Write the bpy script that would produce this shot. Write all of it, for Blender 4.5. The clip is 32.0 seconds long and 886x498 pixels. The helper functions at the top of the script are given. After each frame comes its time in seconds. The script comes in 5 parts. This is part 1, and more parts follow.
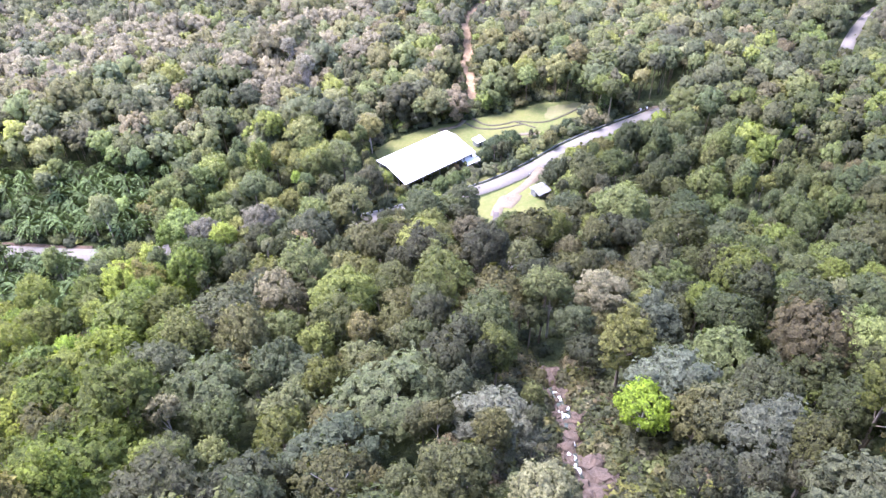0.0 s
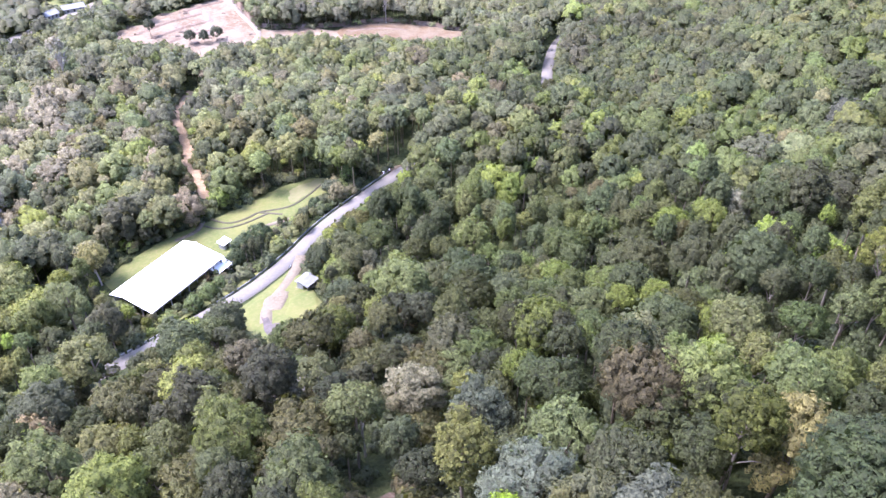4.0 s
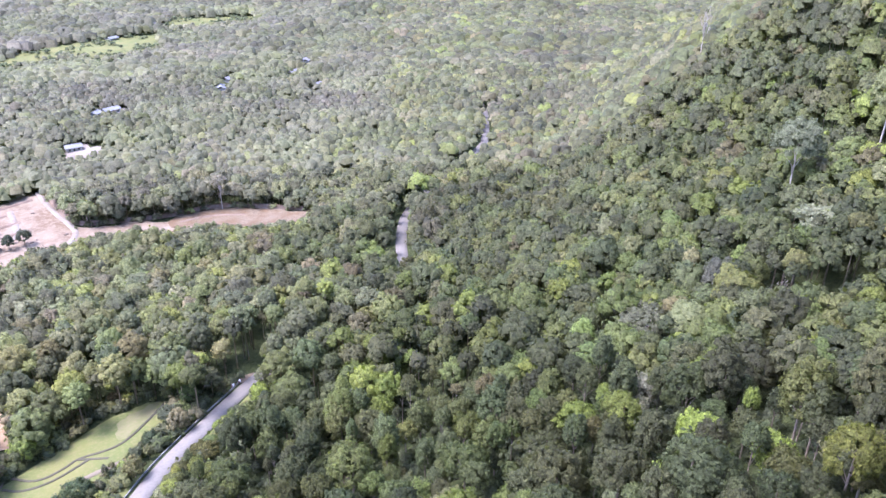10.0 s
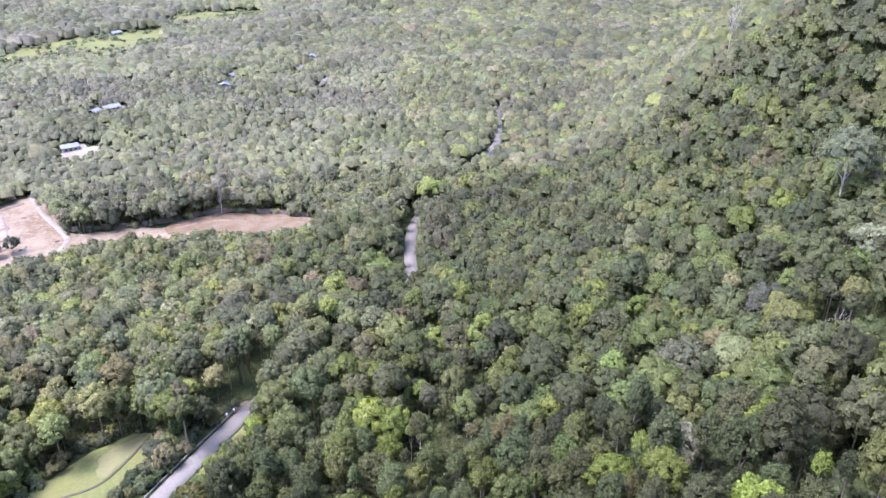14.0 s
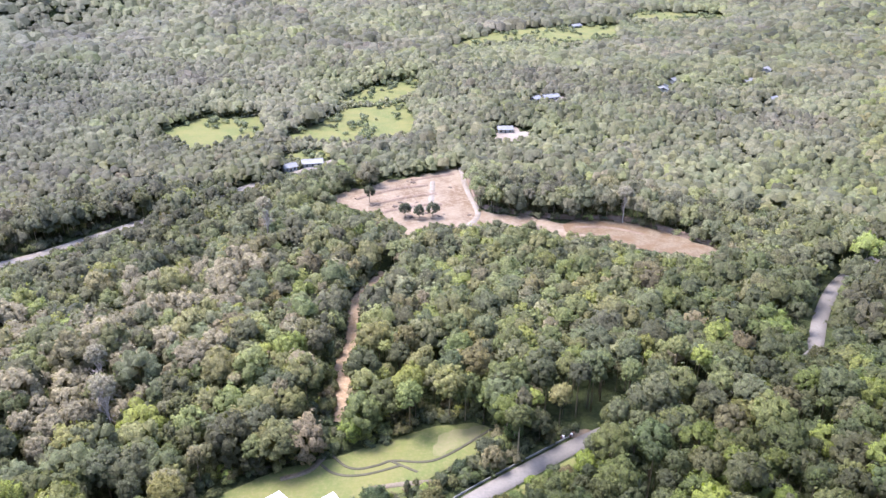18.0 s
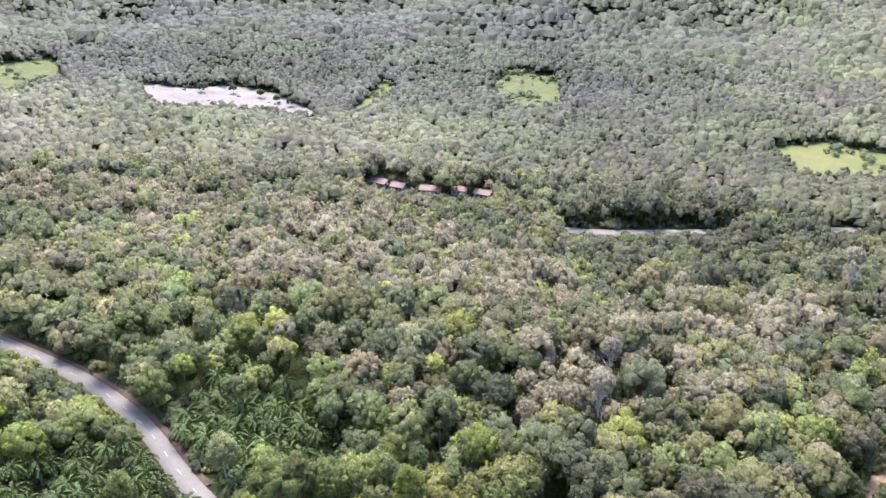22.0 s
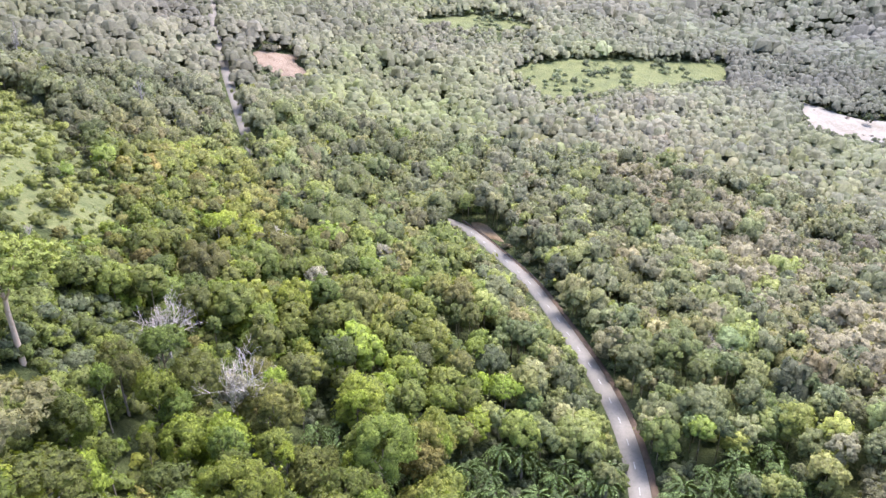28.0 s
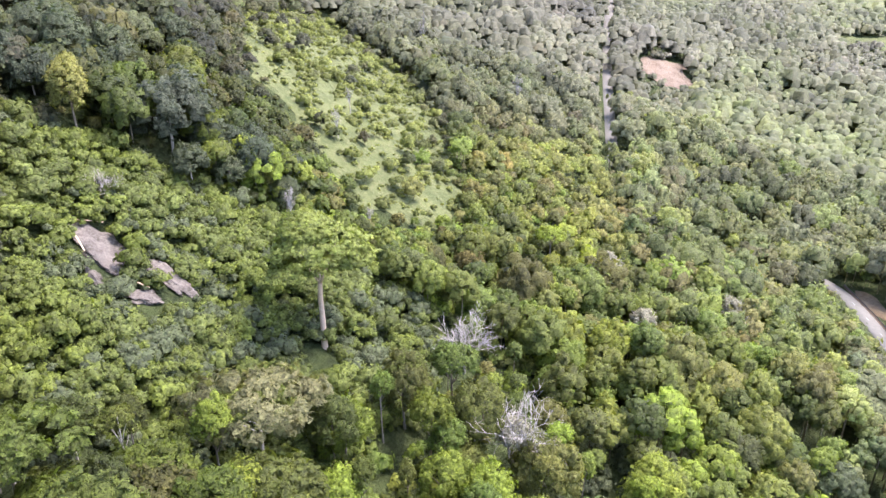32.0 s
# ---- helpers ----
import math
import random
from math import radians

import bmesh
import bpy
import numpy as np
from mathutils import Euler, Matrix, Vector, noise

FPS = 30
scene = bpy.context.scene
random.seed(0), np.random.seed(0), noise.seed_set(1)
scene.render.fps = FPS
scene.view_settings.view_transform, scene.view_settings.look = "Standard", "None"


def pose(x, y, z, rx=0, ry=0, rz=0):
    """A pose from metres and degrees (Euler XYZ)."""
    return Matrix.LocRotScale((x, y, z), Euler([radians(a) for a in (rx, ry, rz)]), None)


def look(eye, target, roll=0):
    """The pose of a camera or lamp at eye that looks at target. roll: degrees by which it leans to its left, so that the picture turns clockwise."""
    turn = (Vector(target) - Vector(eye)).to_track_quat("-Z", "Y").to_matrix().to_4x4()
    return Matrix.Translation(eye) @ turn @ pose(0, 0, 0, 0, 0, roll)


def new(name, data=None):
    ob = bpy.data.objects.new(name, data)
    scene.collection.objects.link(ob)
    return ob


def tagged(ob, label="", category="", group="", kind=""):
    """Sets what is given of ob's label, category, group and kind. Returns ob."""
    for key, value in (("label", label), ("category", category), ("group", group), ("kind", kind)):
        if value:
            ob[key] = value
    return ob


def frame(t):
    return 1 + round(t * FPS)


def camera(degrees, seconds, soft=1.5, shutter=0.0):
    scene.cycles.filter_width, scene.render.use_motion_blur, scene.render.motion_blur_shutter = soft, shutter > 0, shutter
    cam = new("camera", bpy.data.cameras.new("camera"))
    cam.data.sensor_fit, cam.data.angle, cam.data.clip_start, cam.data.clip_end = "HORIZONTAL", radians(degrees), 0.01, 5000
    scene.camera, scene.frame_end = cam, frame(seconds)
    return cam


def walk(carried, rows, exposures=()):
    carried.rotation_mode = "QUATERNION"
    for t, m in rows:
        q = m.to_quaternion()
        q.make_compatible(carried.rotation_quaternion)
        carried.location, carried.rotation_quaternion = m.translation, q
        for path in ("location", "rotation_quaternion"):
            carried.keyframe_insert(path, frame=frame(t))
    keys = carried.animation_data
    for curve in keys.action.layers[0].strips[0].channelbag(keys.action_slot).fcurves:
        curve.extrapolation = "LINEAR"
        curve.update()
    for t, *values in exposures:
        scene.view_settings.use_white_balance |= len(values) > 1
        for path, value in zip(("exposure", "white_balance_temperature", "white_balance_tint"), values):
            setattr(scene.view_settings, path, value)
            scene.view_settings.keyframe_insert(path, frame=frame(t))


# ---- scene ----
cam = camera(61.95, 32.0, soft=1.5)

# seconds, east, north, height, heading to the left of north, tilt, roll
ROWS = [
    (0, 0.31, -22.69, 149.26, 0.75, -42.26, -0.63),
    (0.5, 0.22, -20.16, 148.47, -2.28, -42.30, -0.65),
    (1, 0.04, -17.68, 147.64, -5.31, -42.30, -0.62),
    (1.5, -0.12, -15.41, 146.81, -8.34, -42.24, -0.52),
    (2, -0.19, -13.20, 146.08, -11.26, -42.14, -0.40),
    (2.5, -0.13, -10.94, 145.36, -14.26, -41.53, -0.25),
    (3, -0.05, -8.66, 144.55, -17.26, -40.02, -0.13),
    (3.5, 0.08, -6.31, 143.77, -20.24, -38.62, -0.01),
    (4, 0.28, -3.87, 143.06, -23.22, -37.34, 0.09),
    (4.5, 0.60, -1.42, 142.46, -25.82, -36.10, 0.16),
    (6.5, 2.77, 8.46, 140.91, -33.15, -31.31, 0.42),
    (7, 3.56, 10.74, 140.86, -34.37, -30.18, 0.44),
    (7.5, 4.43, 13.09, 140.86, -35.39, -29.05, 0.42),
    (8, 5.54, 15.54, 140.74, -36.17, -27.91, 0.37),
    (8.5, 6.94, 18.27, 140.49, -36.52, -26.75, 0.30),
    (9, 8.38, 20.94, 140.08, -36.56, -25.65, 0.26),
    (9.5, 9.78, 23.52, 139.52, -36.52, -25.16, 0.29),
    (10, 11.09, 26.05, 138.93, -36.48, -25.21, 0.30),
    (10.5, 12.36, 28.58, 138.34, -36.50, -25.25, 0.33),
    (11, 13.62, 31.11, 137.80, -36.50, -25.28, 0.35),
    (11.5, 14.88, 33.62, 137.30, -36.51, -25.33, 0.34),
    (12, 16.20, 36.12, 136.90, -36.51, -25.40, 0.35),
    (12.5, 17.55, 38.56, 136.59, -36.50, -25.47, 0.30),
    (13, 18.98, 40.93, 136.34, -36.47, -25.52, 0.23),
    (13.5, 20.61, 43.11, 136.20, -36.41, -25.56, 0.26),
    (15.5, 29.88, 48.84, 137.97, -28.67, -25.88, 0.24),
    (16, 31.15, 50.71, 138.29, -24.34, -25.95, 0.05),
    (16.5, 32.18, 52.76, 138.33, -19.26, -25.97, -0.00),
    (17, 33.00, 54.98, 138.09, -13.79, -25.92, 0.01),
    (17.5, 33.55, 57.40, 137.60, -8.15, -25.87, -0.03),
    (18, 33.96, 60.26, 136.92, -2.02, -25.81, -0.01),
    (18.5, 34.27, 63.32, 136.17, 4.01, -25.78, 0.03),
    (19, 34.43, 66.36, 135.39, 10.32, -25.77, 0.08),
    (19.5, 34.43, 69.31, 134.49, 16.58, -25.71, 0.08),
    (20, 34.22, 72.23, 133.56, 22.26, -25.64, 0.08),
    (20.5, 33.89, 75.23, 132.77, 27.94, -25.56, 0.06),
    (21, 33.53, 78.23, 132.03, 33.68, -25.45, 0.01),
    (21.5, 32.96, 81.11, 131.27, 39.40, -25.30, 0.05),
    (22, 31.91, 83.88, 130.52, 45.06, -25.13, 0.11),
    (22.5, 30.51, 86.46, 129.94, 50.67, -25.03, 0.09),
    (23, 28.90, 88.95, 129.42, 56.27, -24.92, 0.11),
    (23.5, 27.25, 91.37, 128.90, 61.85, -24.82, 0.09),
    (24, 25.42, 93.68, 128.29, 67.50, -24.71, 0.05),
    (24.5, 23.56, 95.78, 127.66, 73.11, -24.58, 0.01),
    (25, 21.61, 97.62, 127.10, 76.84, -24.44, -0.02),
    (25.5, 19.46, 99.20, 126.63, 80.24, -24.34, -0.02),
    (27.5, 7.29, 103.14, 125.24, 91.64, -24.34, 0.12),
    (28, 4.36, 103.41, 124.90, 94.11, -24.30, 0.21),
    (28.5, 1.35, 103.57, 124.53, 97.71, -24.25, 0.29),
    (29, -1.68, 103.73, 124.08, 101.42, -24.22, 0.32),
    (29.5, -4.70, 103.85, 123.60, 105.14, -24.19, 0.28),
    (30, -7.62, 103.76, 123.15, 108.75, -24.15, 0.24),
    (30.5, -10.37, 103.53, 122.89, 112.41, -24.11, 0.23),
    (31, -13.15, 103.03, 122.79, 116.03, -24.13, 0.30),
    (31.5, -16.02, 102.23, 122.67, 119.75, -24.17, 0.40),
    (32, -18.92, 101.29, 122.55, 123.58, -24.25, 0.50),
]
walk(cam, [(t, pose(x, y, z, 90 + tilt, 0, yaw) @ pose(0, 0, 0, 0, 0, roll)) for t, x, y, z, yaw, tilt, roll in ROWS],
     exposures=((0, 2.88, 5550, 29), (4, 2.76, 5500, 30), (7, 2.60, 5400, 30), (9, 2.54, 5400, 30), (13, 2.44, 5450, 28), (17, 2.36, 5750, 23), (23, 2.36, 5950, 18), (32, 2.54, 6050, 17)))

# ---- world, sun ----
SUN_FROM = Vector((-0.50, 0.32, 1.15)).normalized()
world = bpy.data.worlds.new("sky")
scene.world = world
world.use_nodes = True
sky = world.node_tree.nodes.new("ShaderNodeTexSky")
sky.sky_type, sky.sun_disc = "NISHITA", False
sky.sun_elevation = math.asin(SUN_FROM.z)
sky.sun_rotation = math.atan2(SUN_FROM.x, SUN_FROM.y)
sky.air_density, sky.dust_density = 1.0, 2.5
background = world.node_tree.nodes["Background"]
background.inputs["Strength"].default_value = 0.135
world.node_tree.links.new(sky.outputs[0], background.inputs["Color"])
sun = new("sun", bpy.data.lights.new("sun", "SUN"))
sun.data.energy, sun.data.angle, sun.data.color = 1.8, radians(24), (1.0, 0.95, 0.87)
sun.matrix_world = look(SUN_FROM * 600, (0, 0, 0))


# ---- materials ----
def material(name, rough=0.8):
    m = bpy.data.materials.new(name)
    m.use_nodes = True
    tree = m.node_tree
    shader = tree.nodes["Principled BSDF"]
    shader.inputs["Roughness"].default_value = rough
    shader.inputs["Specular IOR Level"].default_value = 0.25
    return m, tree, shader


def add(tree, kind, **values):
    node = tree.nodes.new(kind)
    for key, value in values.items():
        node.inputs[key].default_value = value
    return node


def mix(tree, a, b, fac, blend="MIX"):
    """Mix of two colours, each a socket or a colour."""
    node = tree.nodes.new("ShaderNodeMix")
    node.data_type, node.blend_type = "RGBA", blend
    for slot, value in ((0, fac), (6, a), (7, b)):
        if isinstance(value, bpy.types.NodeSocket):
            tree.links.new(value, node.inputs[slot])
        else:
            node.inputs[slot].default_value = value
    return node.outputs[2]


def rgb(r, g, b):
    return (r, g, b, 1.0)


def ramp(tree, socket, low, high):
    node = add(tree, "ShaderNodeMapRange", **{"From Min": low, "From Max": high})
    tree.links.new(socket, node.inputs[0])
    return node.outputs[0]


def noise_at(tree, scale, detail=4.0, rough=0.6):
    """Noise in metres of the world."""
    where = tree.nodes.new("ShaderNodeNewGeometry")
    node = add(tree, "ShaderNodeTexNoise", Scale=scale, Detail=detail, Roughness=rough)
    tree.links.new(where.outputs["Position"], node.inputs["Vector"])
    return node.outputs[0]


def relief(tree, shader, socket, strength, distance):
    node = add(tree, "ShaderNodeBump", Strength=strength, Distance=distance)
    tree.links.new(socket, node.inputs["Height"])
    tree.links.new(node.outputs[0], shader.inputs["Normal"])


def mottled(name, colours, scales, rough=0.85, bump=0.5, depth=0.3):
    """A surface of three colours mixed by a coarse and a fine noise."""
    m, tree, shader = material(name, rough)
    shader.inputs["Specular IOR Level"].default_value = 0.12 if rough > 0.8 else 0.3
    coarse, fine = noise_at(tree, scales[0], 5), noise_at(tree, scales[1], 6, 0.7)
    c = mix(tree, rgb(*colours[0]), rgb(*colours[1]), ramp(tree, coarse, 0.38, 0.62))
    c = mix(tree, c, rgb(*colours[2]), ramp(tree, fine, 0.45, 0.75))
    tree.links.new(c, shader.inputs["Base Color"])
    relief(tree, shader, fine, bump, depth)
    return m


def leafy(name, per_object, fine, grains, edge):
    """Leaves: the colour given to the tree, each leaf a little different, light coming through."""
    m, tree, shader = material(name, 0.6)
    shader.inputs["Specular IOR Level"].default_value = 0.3
    if per_object:
        info = tree.nodes.new("ShaderNodeObjectInfo")
        base = info.outputs["Color"]
    else:
        info = tree.nodes.new("ShaderNodeAttribute")
        info.attribute_name = "tint"
        base = info.outputs["Color"]
    geo = tree.nodes.new("ShaderNodeNewGeometry")
    leaf = geo.outputs["Random Per Island"]
    value = add(tree, "ShaderNodeMapRange", **{"To Min": 0.72, "To Max": 1.28})
    tree.links.new(leaf, value.inputs[0])
    grain = add(tree, "ShaderNodeMapRange", **{"From Min": 0.32, "From Max": 0.68, "To Min": 1 - grains, "To Max": 1 + grains * 0.9})
    tree.links.new(noise_at(tree, fine * 0.5, 4.0, 0.75), grain.inputs[0])
    both_values = tree.nodes.new("ShaderNodeMath")
    both_values.operation = "MULTIPLY"
    tree.links.new(value.outputs[0], both_values.inputs[0])
    tree.links.new(grain.outputs[0], both_values.inputs[1])
    hsv = add(tree, "ShaderNodeHueSaturation", Saturation=0.98)
    tree.links.new(base, hsv.inputs["Color"])
    tree.links.new(both_values.outputs[0], hsv.inputs["Value"])
    tree.links.new(hsv.outputs[0], shader.inputs["Base Color"])
    relief(tree, shader, noise_at(tree, fine * 0.5, 3.0, 0.7), 0.4 + 0.5 * (grains > 0.4), 0.4)
    through_leaf = tree.nodes.new("ShaderNodeBsdfTranslucent")
    warm = mix(tree, hsv.outputs[0], rgb(1.0, 1.1, 0.6), 1.0, "MULTIPLY")
    tree.links.new(warm, through_leaf.inputs["Color"])
    both = add(tree, "ShaderNodeMixShader", Fac=0.44)
    tree.links.new(shader.outputs[0], both.inputs[1])
    tree.links.new(through_leaf.outputs[0], both.inputs[2])
    gap = ramp(tree, noise_at(tree, fine, 2.0, 0.6), edge, edge + 0.04)
    air = tree.nodes.new("ShaderNodeBsdfTransparent")
    cut = tree.nodes.new("ShaderNodeMixShader")
    tree.links.new(gap, cut.inputs[0])
    tree.links.new(air.outputs[0], cut.inputs[1])
    tree.links.new(both.outputs[0], cut.inputs[2])
    tree.links.new(cut.outputs[0], tree.nodes["Material Output"].inputs["Surface"])
    return m


LEAF = leafy("leaves", True, 4.0, 0.72, 0.41)
WOODS = leafy("woods", False, 2.6, 0.6, 0.37)
LEAFY_WOODS = leafy("leafy_woods", False, 2.8, 0.55, 0.38)
FAR_WOODS = leafy("far_woods", False, 1.2, 0.34, 0.24)
UNDERGROWTH = mottled("undergrowth", ((0.026, 0.034, 0.014), (0.050, 0.062, 0.022), (0.085, 0.096, 0.036)), (0.22, 0.9), 0.95, 1.0, 1.2)
GRASS = mottled("grass", ((0.132, 0.132, 0.044), (0.092, 0.112, 0.035), (0.162, 0.142, 0.068)), (0.07, 0.9), 0.9, 0.4, 0.15)
HILL_GRASS = mottled("hill_grass", ((0.112, 0.121, 0.046), (0.072, 0.084, 0.032), (0.150, 0.146, 0.072)), (0.12, 0.7), 0.9, 0.9, 0.8)
DRY_GRASS = mottled("dry_grass", ((0.155, 0.145, 0.07), (0.13, 0.135, 0.055), (0.175, 0.15, 0.085)), (0.15, 0.9), 0.9, 0.4, 0.15)
SOIL = mottled("bare_soil", ((0.205, 0.160, 0.114), (0.135, 0.094, 0.060), (0.245, 0.205, 0.155)), (0.06, 0.5), 0.95, 0.8, 0.7)
SAND = mottled("pale_sand", ((0.218, 0.194, 0.164), (0.169, 0.139, 0.109), (0.258, 0.233, 0.203)), (0.05, 0.5), 0.95, 0.5, 0.5)
CLAY = mottled("orange_clay", ((0.128, 0.086, 0.050), (0.165, 0.130, 0.090), (0.090, 0.062, 0.036)), (0.16, 0.9), 0.95, 0.6, 0.4)
ASPHALT = mottled("asphalt", ((0.150, 0.136, 0.119), (0.178, 0.163, 0.145), (0.120, 0.109, 0.096)), (0.06, 1.2), 0.9, 0.2, 0.03)
GRAVEL = mottled("gravel", ((0.155, 0.128, 0.090), (0.120, 0.097, 0.066), (0.185, 0.160, 0.122)), (0.1, 1.5), 0.95, 0.5, 0.08)
CONCRETE = mottled("concrete", ((0.220, 0.215, 0.204), (0.182, 0.176, 0.165), (0.253, 0.248, 0.237)), (0.2, 1.5), 0.9, 0.2, 0.02)
ROOF_WHITE = mottled("white_sheet_roof", ((0.80, 0.81, 0.82), (0.76, 0.77, 0.78), (0.84, 0.84, 0.84)), (0.1, 0.8), 0.45, 0.05, 0.02)
ROOF_RED = mottled("red_sheet_roof", ((0.150, 0.075, 0.065), (0.115, 0.065, 0.060), (0.190, 0.120, 0.105)), (0.3, 1.5), 0.6, 0.1, 0.02)
ROOF_BLUE = mottled("blue_grey_roof", ((0.190, 0.192, 0.192), (0.150, 0.152, 0.155), (0.225, 0.226, 0.222)), (0.3, 1.5), 0.5, 0.1, 0.02)
PLASTER = mottled("plaster", ((0.372, 0.360, 0.330), (0.330, 0.318, 0.288), (0.408, 0.396, 0.372)), (0.3, 1.8), 0.9, 0.1, 0.02)
DARK_OPENING = mottled("dark_opening", ((0.03, 0.03, 0.03), (0.025, 0.025, 0.03), (0.04, 0.04, 0.04)), (0.4, 2.0), 0.4, 0.0, 0.01)
DRAIN = mottled("drain", ((0.075, 0.07, 0.045), (0.095, 0.085, 0.06), (0.11, 0.10, 0.075)), (0.5, 3.0), 0.9, 0.2, 0.05)
ROCK = mottled("granite", ((0.150, 0.124, 0.108), (0.078, 0.064, 0.054), (0.210, 0.182, 0.160)), (0.35, 2.2), 0.85, 0.9, 0.4)
STREAM_ROCK = mottled("stream_rock", ((0.088, 0.062, 0.045), (0.050, 0.036, 0.027), (0.130, 0.098, 0.076)), (0.7, 2.4), 0.8, 0.8, 0.3)
RED_SOIL = mottled("orange_cut_soil", ((0.185, 0.136, 0.102), (0.130, 0.090, 0.062), (0.210, 0.170, 0.136)), (0.12, 0.6), 0.95, 0.9, 0.8)
PALE_SAND = mottled("sunbaked_sand", ((0.205, 0.186, 0.162), (0.145, 0.122, 0.096), (0.240, 0.222, 0.198)), (0.05, 0.5), 0.95, 0.6, 0.5)
CUT_EARTH = mottled("cut_earth", ((0.085, 0.058, 0.042), (0.058, 0.042, 0.032), (0.120, 0.090, 0.066)), (0.3, 1.2), 0.95, 0.7, 0.3)
PAINT = mottled("worn_road_paint", ((0.36, 0.36, 0.34), (0.28, 0.28, 0.26), (0.42, 0.42, 0.40)), (0.5, 3.0), 0.8, 0.1, 0.01)
PATH_CLAY = mottled("pale_clay", ((0.290, 0.205, 0.125), (0.210, 0.140, 0.080), (0.350, 0.275, 0.190)), (0.2, 0.9), 0.95, 0.6, 0.4)
BURNT = mottled("burnt_ground", ((0.085, 0.072, 0.070), (0.115, 0.098, 0.092), (0.060, 0.055, 0.045)), (0.25, 1.2), 0.95, 0.6, 0.2)
WARM_BARK = mottled("warm_bark", ((0.55, 0.39, 0.28), (0.46, 0.32, 0.22), (0.60, 0.46, 0.35)), (0.5, 3.0), 0.9, 0.4, 0.05)
BARK = mottled("bark", ((0.20, 0.16, 0.12), (0.26, 0.22, 0.18), (0.14, 0.11, 0.08)), (0.5, 3.0), 0.95, 0.5, 0.05)
BLEACHED = mottled("bleached_wood", ((0.40, 0.355, 0.32), (0.33, 0.285, 0.25), (0.46, 0.42, 0.39)), (0.5, 3.0), 0.9, 0.3, 0.04)
PALE_BARK = mottled("pale_bark", ((0.375, 0.330, 0.285), (0.315, 0.270, 0.225), (0.450, 0.413, 0.367)), (0.5, 3.0), 0.9, 0.4, 0.05)


# ---- mesh helpers ----
def mesh_of(name, verts, faces, mat, tint=None, smooth=False):
    me = bpy.data.meshes.new(name)
    me.from_pydata([tuple(v) for v in verts], [], [tuple(f) for f in faces])
    me.materials.append(mat)
    if smooth:
        me.polygons.foreach_set("use_smooth", [True] * len(me.polygons))
    return me


def quads_mesh(name, verts, mat, tint=None, round_normals=None):
    """A mesh of loose quads from an array (n, 4, 3), with a colour for each quad and rounded shading."""
    n = len(verts)
    me = bpy.data.meshes.new(name)
    me.vertices.add(4 * n)
    me.vertices.foreach_set("co", np.ascontiguousarray(verts, dtype=np.float32).ravel())
    me.loops.add(4 * n)
    me.loops.foreach_set("vertex_index", np.arange(4 * n, dtype=np.int32))
    me.polygons.add(n)
    me.polygons.foreach_set("loop_start", np.arange(0, 4 * n, 4, dtype=np.int32))
    me.materials.append(mat)
    if tint is not None:
        layer = me.color_attributes.new("tint", "FLOAT_COLOR", "POINT")
        rgba = np.ones((n, 4, 4), np.float32)
        rgba[:, :, :3] = tint[:, None, :]
        layer.data.foreach_set("color", rgba.ravel())
    me.update(calc_edges=True)
    if round_normals is not None:
        layer = me.attributes.new("custom_normal", "FLOAT_VECTOR", "POINT")
        layer.data.foreach_set("vector", np.ascontiguousarray(round_normals, dtype=np.float32).ravel())
        me.update()
    return me


def part(name, me, parent=None, label=""):
    ob = new(name, me)
    ob.parent = parent
    return tagged(ob, label)


# ---- terrain: a wooded valley between two ridges, metres ----
RX = np.array([-30.0, -2.6, -1.7, -1.0, -0.6, 0.0, 0.5, 1.0, 1.5, 2.0, 3.0, 30.0]) * 180
RIDGE_FOOT = np.array([0.3, 0.3, 0.4, 0.55, 0.57, 0.8, 0.82, 1.25, 1.62, 2.0, 2.7, 8.0]) * 180
RIDGE_SLOPE = np.array([65, 65, 55, 90, 105, 95, 85, 58, 72, 128, 125, 90]) / 180


def bend(v, w):
    """A ramp that starts softly at zero."""
    return w * np.logaddexp(0, v / w)


def height(x, y):
    """Height of the ground."""
    x, y = np.asarray(x, float), np.asarray(y, float)
    ridge = bend(np.interp(x, RX, RIDGE_FOOT) - y, 20.0) * np.interp(x, RX, RIDGE_SLOPE)
    ridge = 260 - bend(260 - ridge, 30.0)
    r, a = np.hypot(x, y), np.degrees(np.arctan2(-x, y))
    floor = -15 / (1 + np.exp(-(y - 260) / 45)) + bend(-x - 330, 40) * 0.12 * np.exp(-((y - 60) / 260) ** 2)
    west = np.exp(-((a - 52) / 36) ** 2)
    far = bend(r - 760, 90) * 0.34 * west + bend(r - 1500, 150) * 0.22
    far = 420 - bend(420 - far, 60)
    rough = 3.0 * np.sin(x * 0.021 + 1.3) * np.sin(y * 0.019) * (1 - np.exp(-(r / 420) ** 2))
    folds = np.exp(-((a - 55) / 42) ** 4) / (1 + np.exp(-(r - 830) / 50))
    folds = folds * (30 * np.sin(x * 0.013 + y * 0.006) * np.sin(y * 0.011 - x * 0.004 + 1) + 12 * np.sin(x * 0.031 - y * 0.012))
    return ridge + floor + far + rough + folds


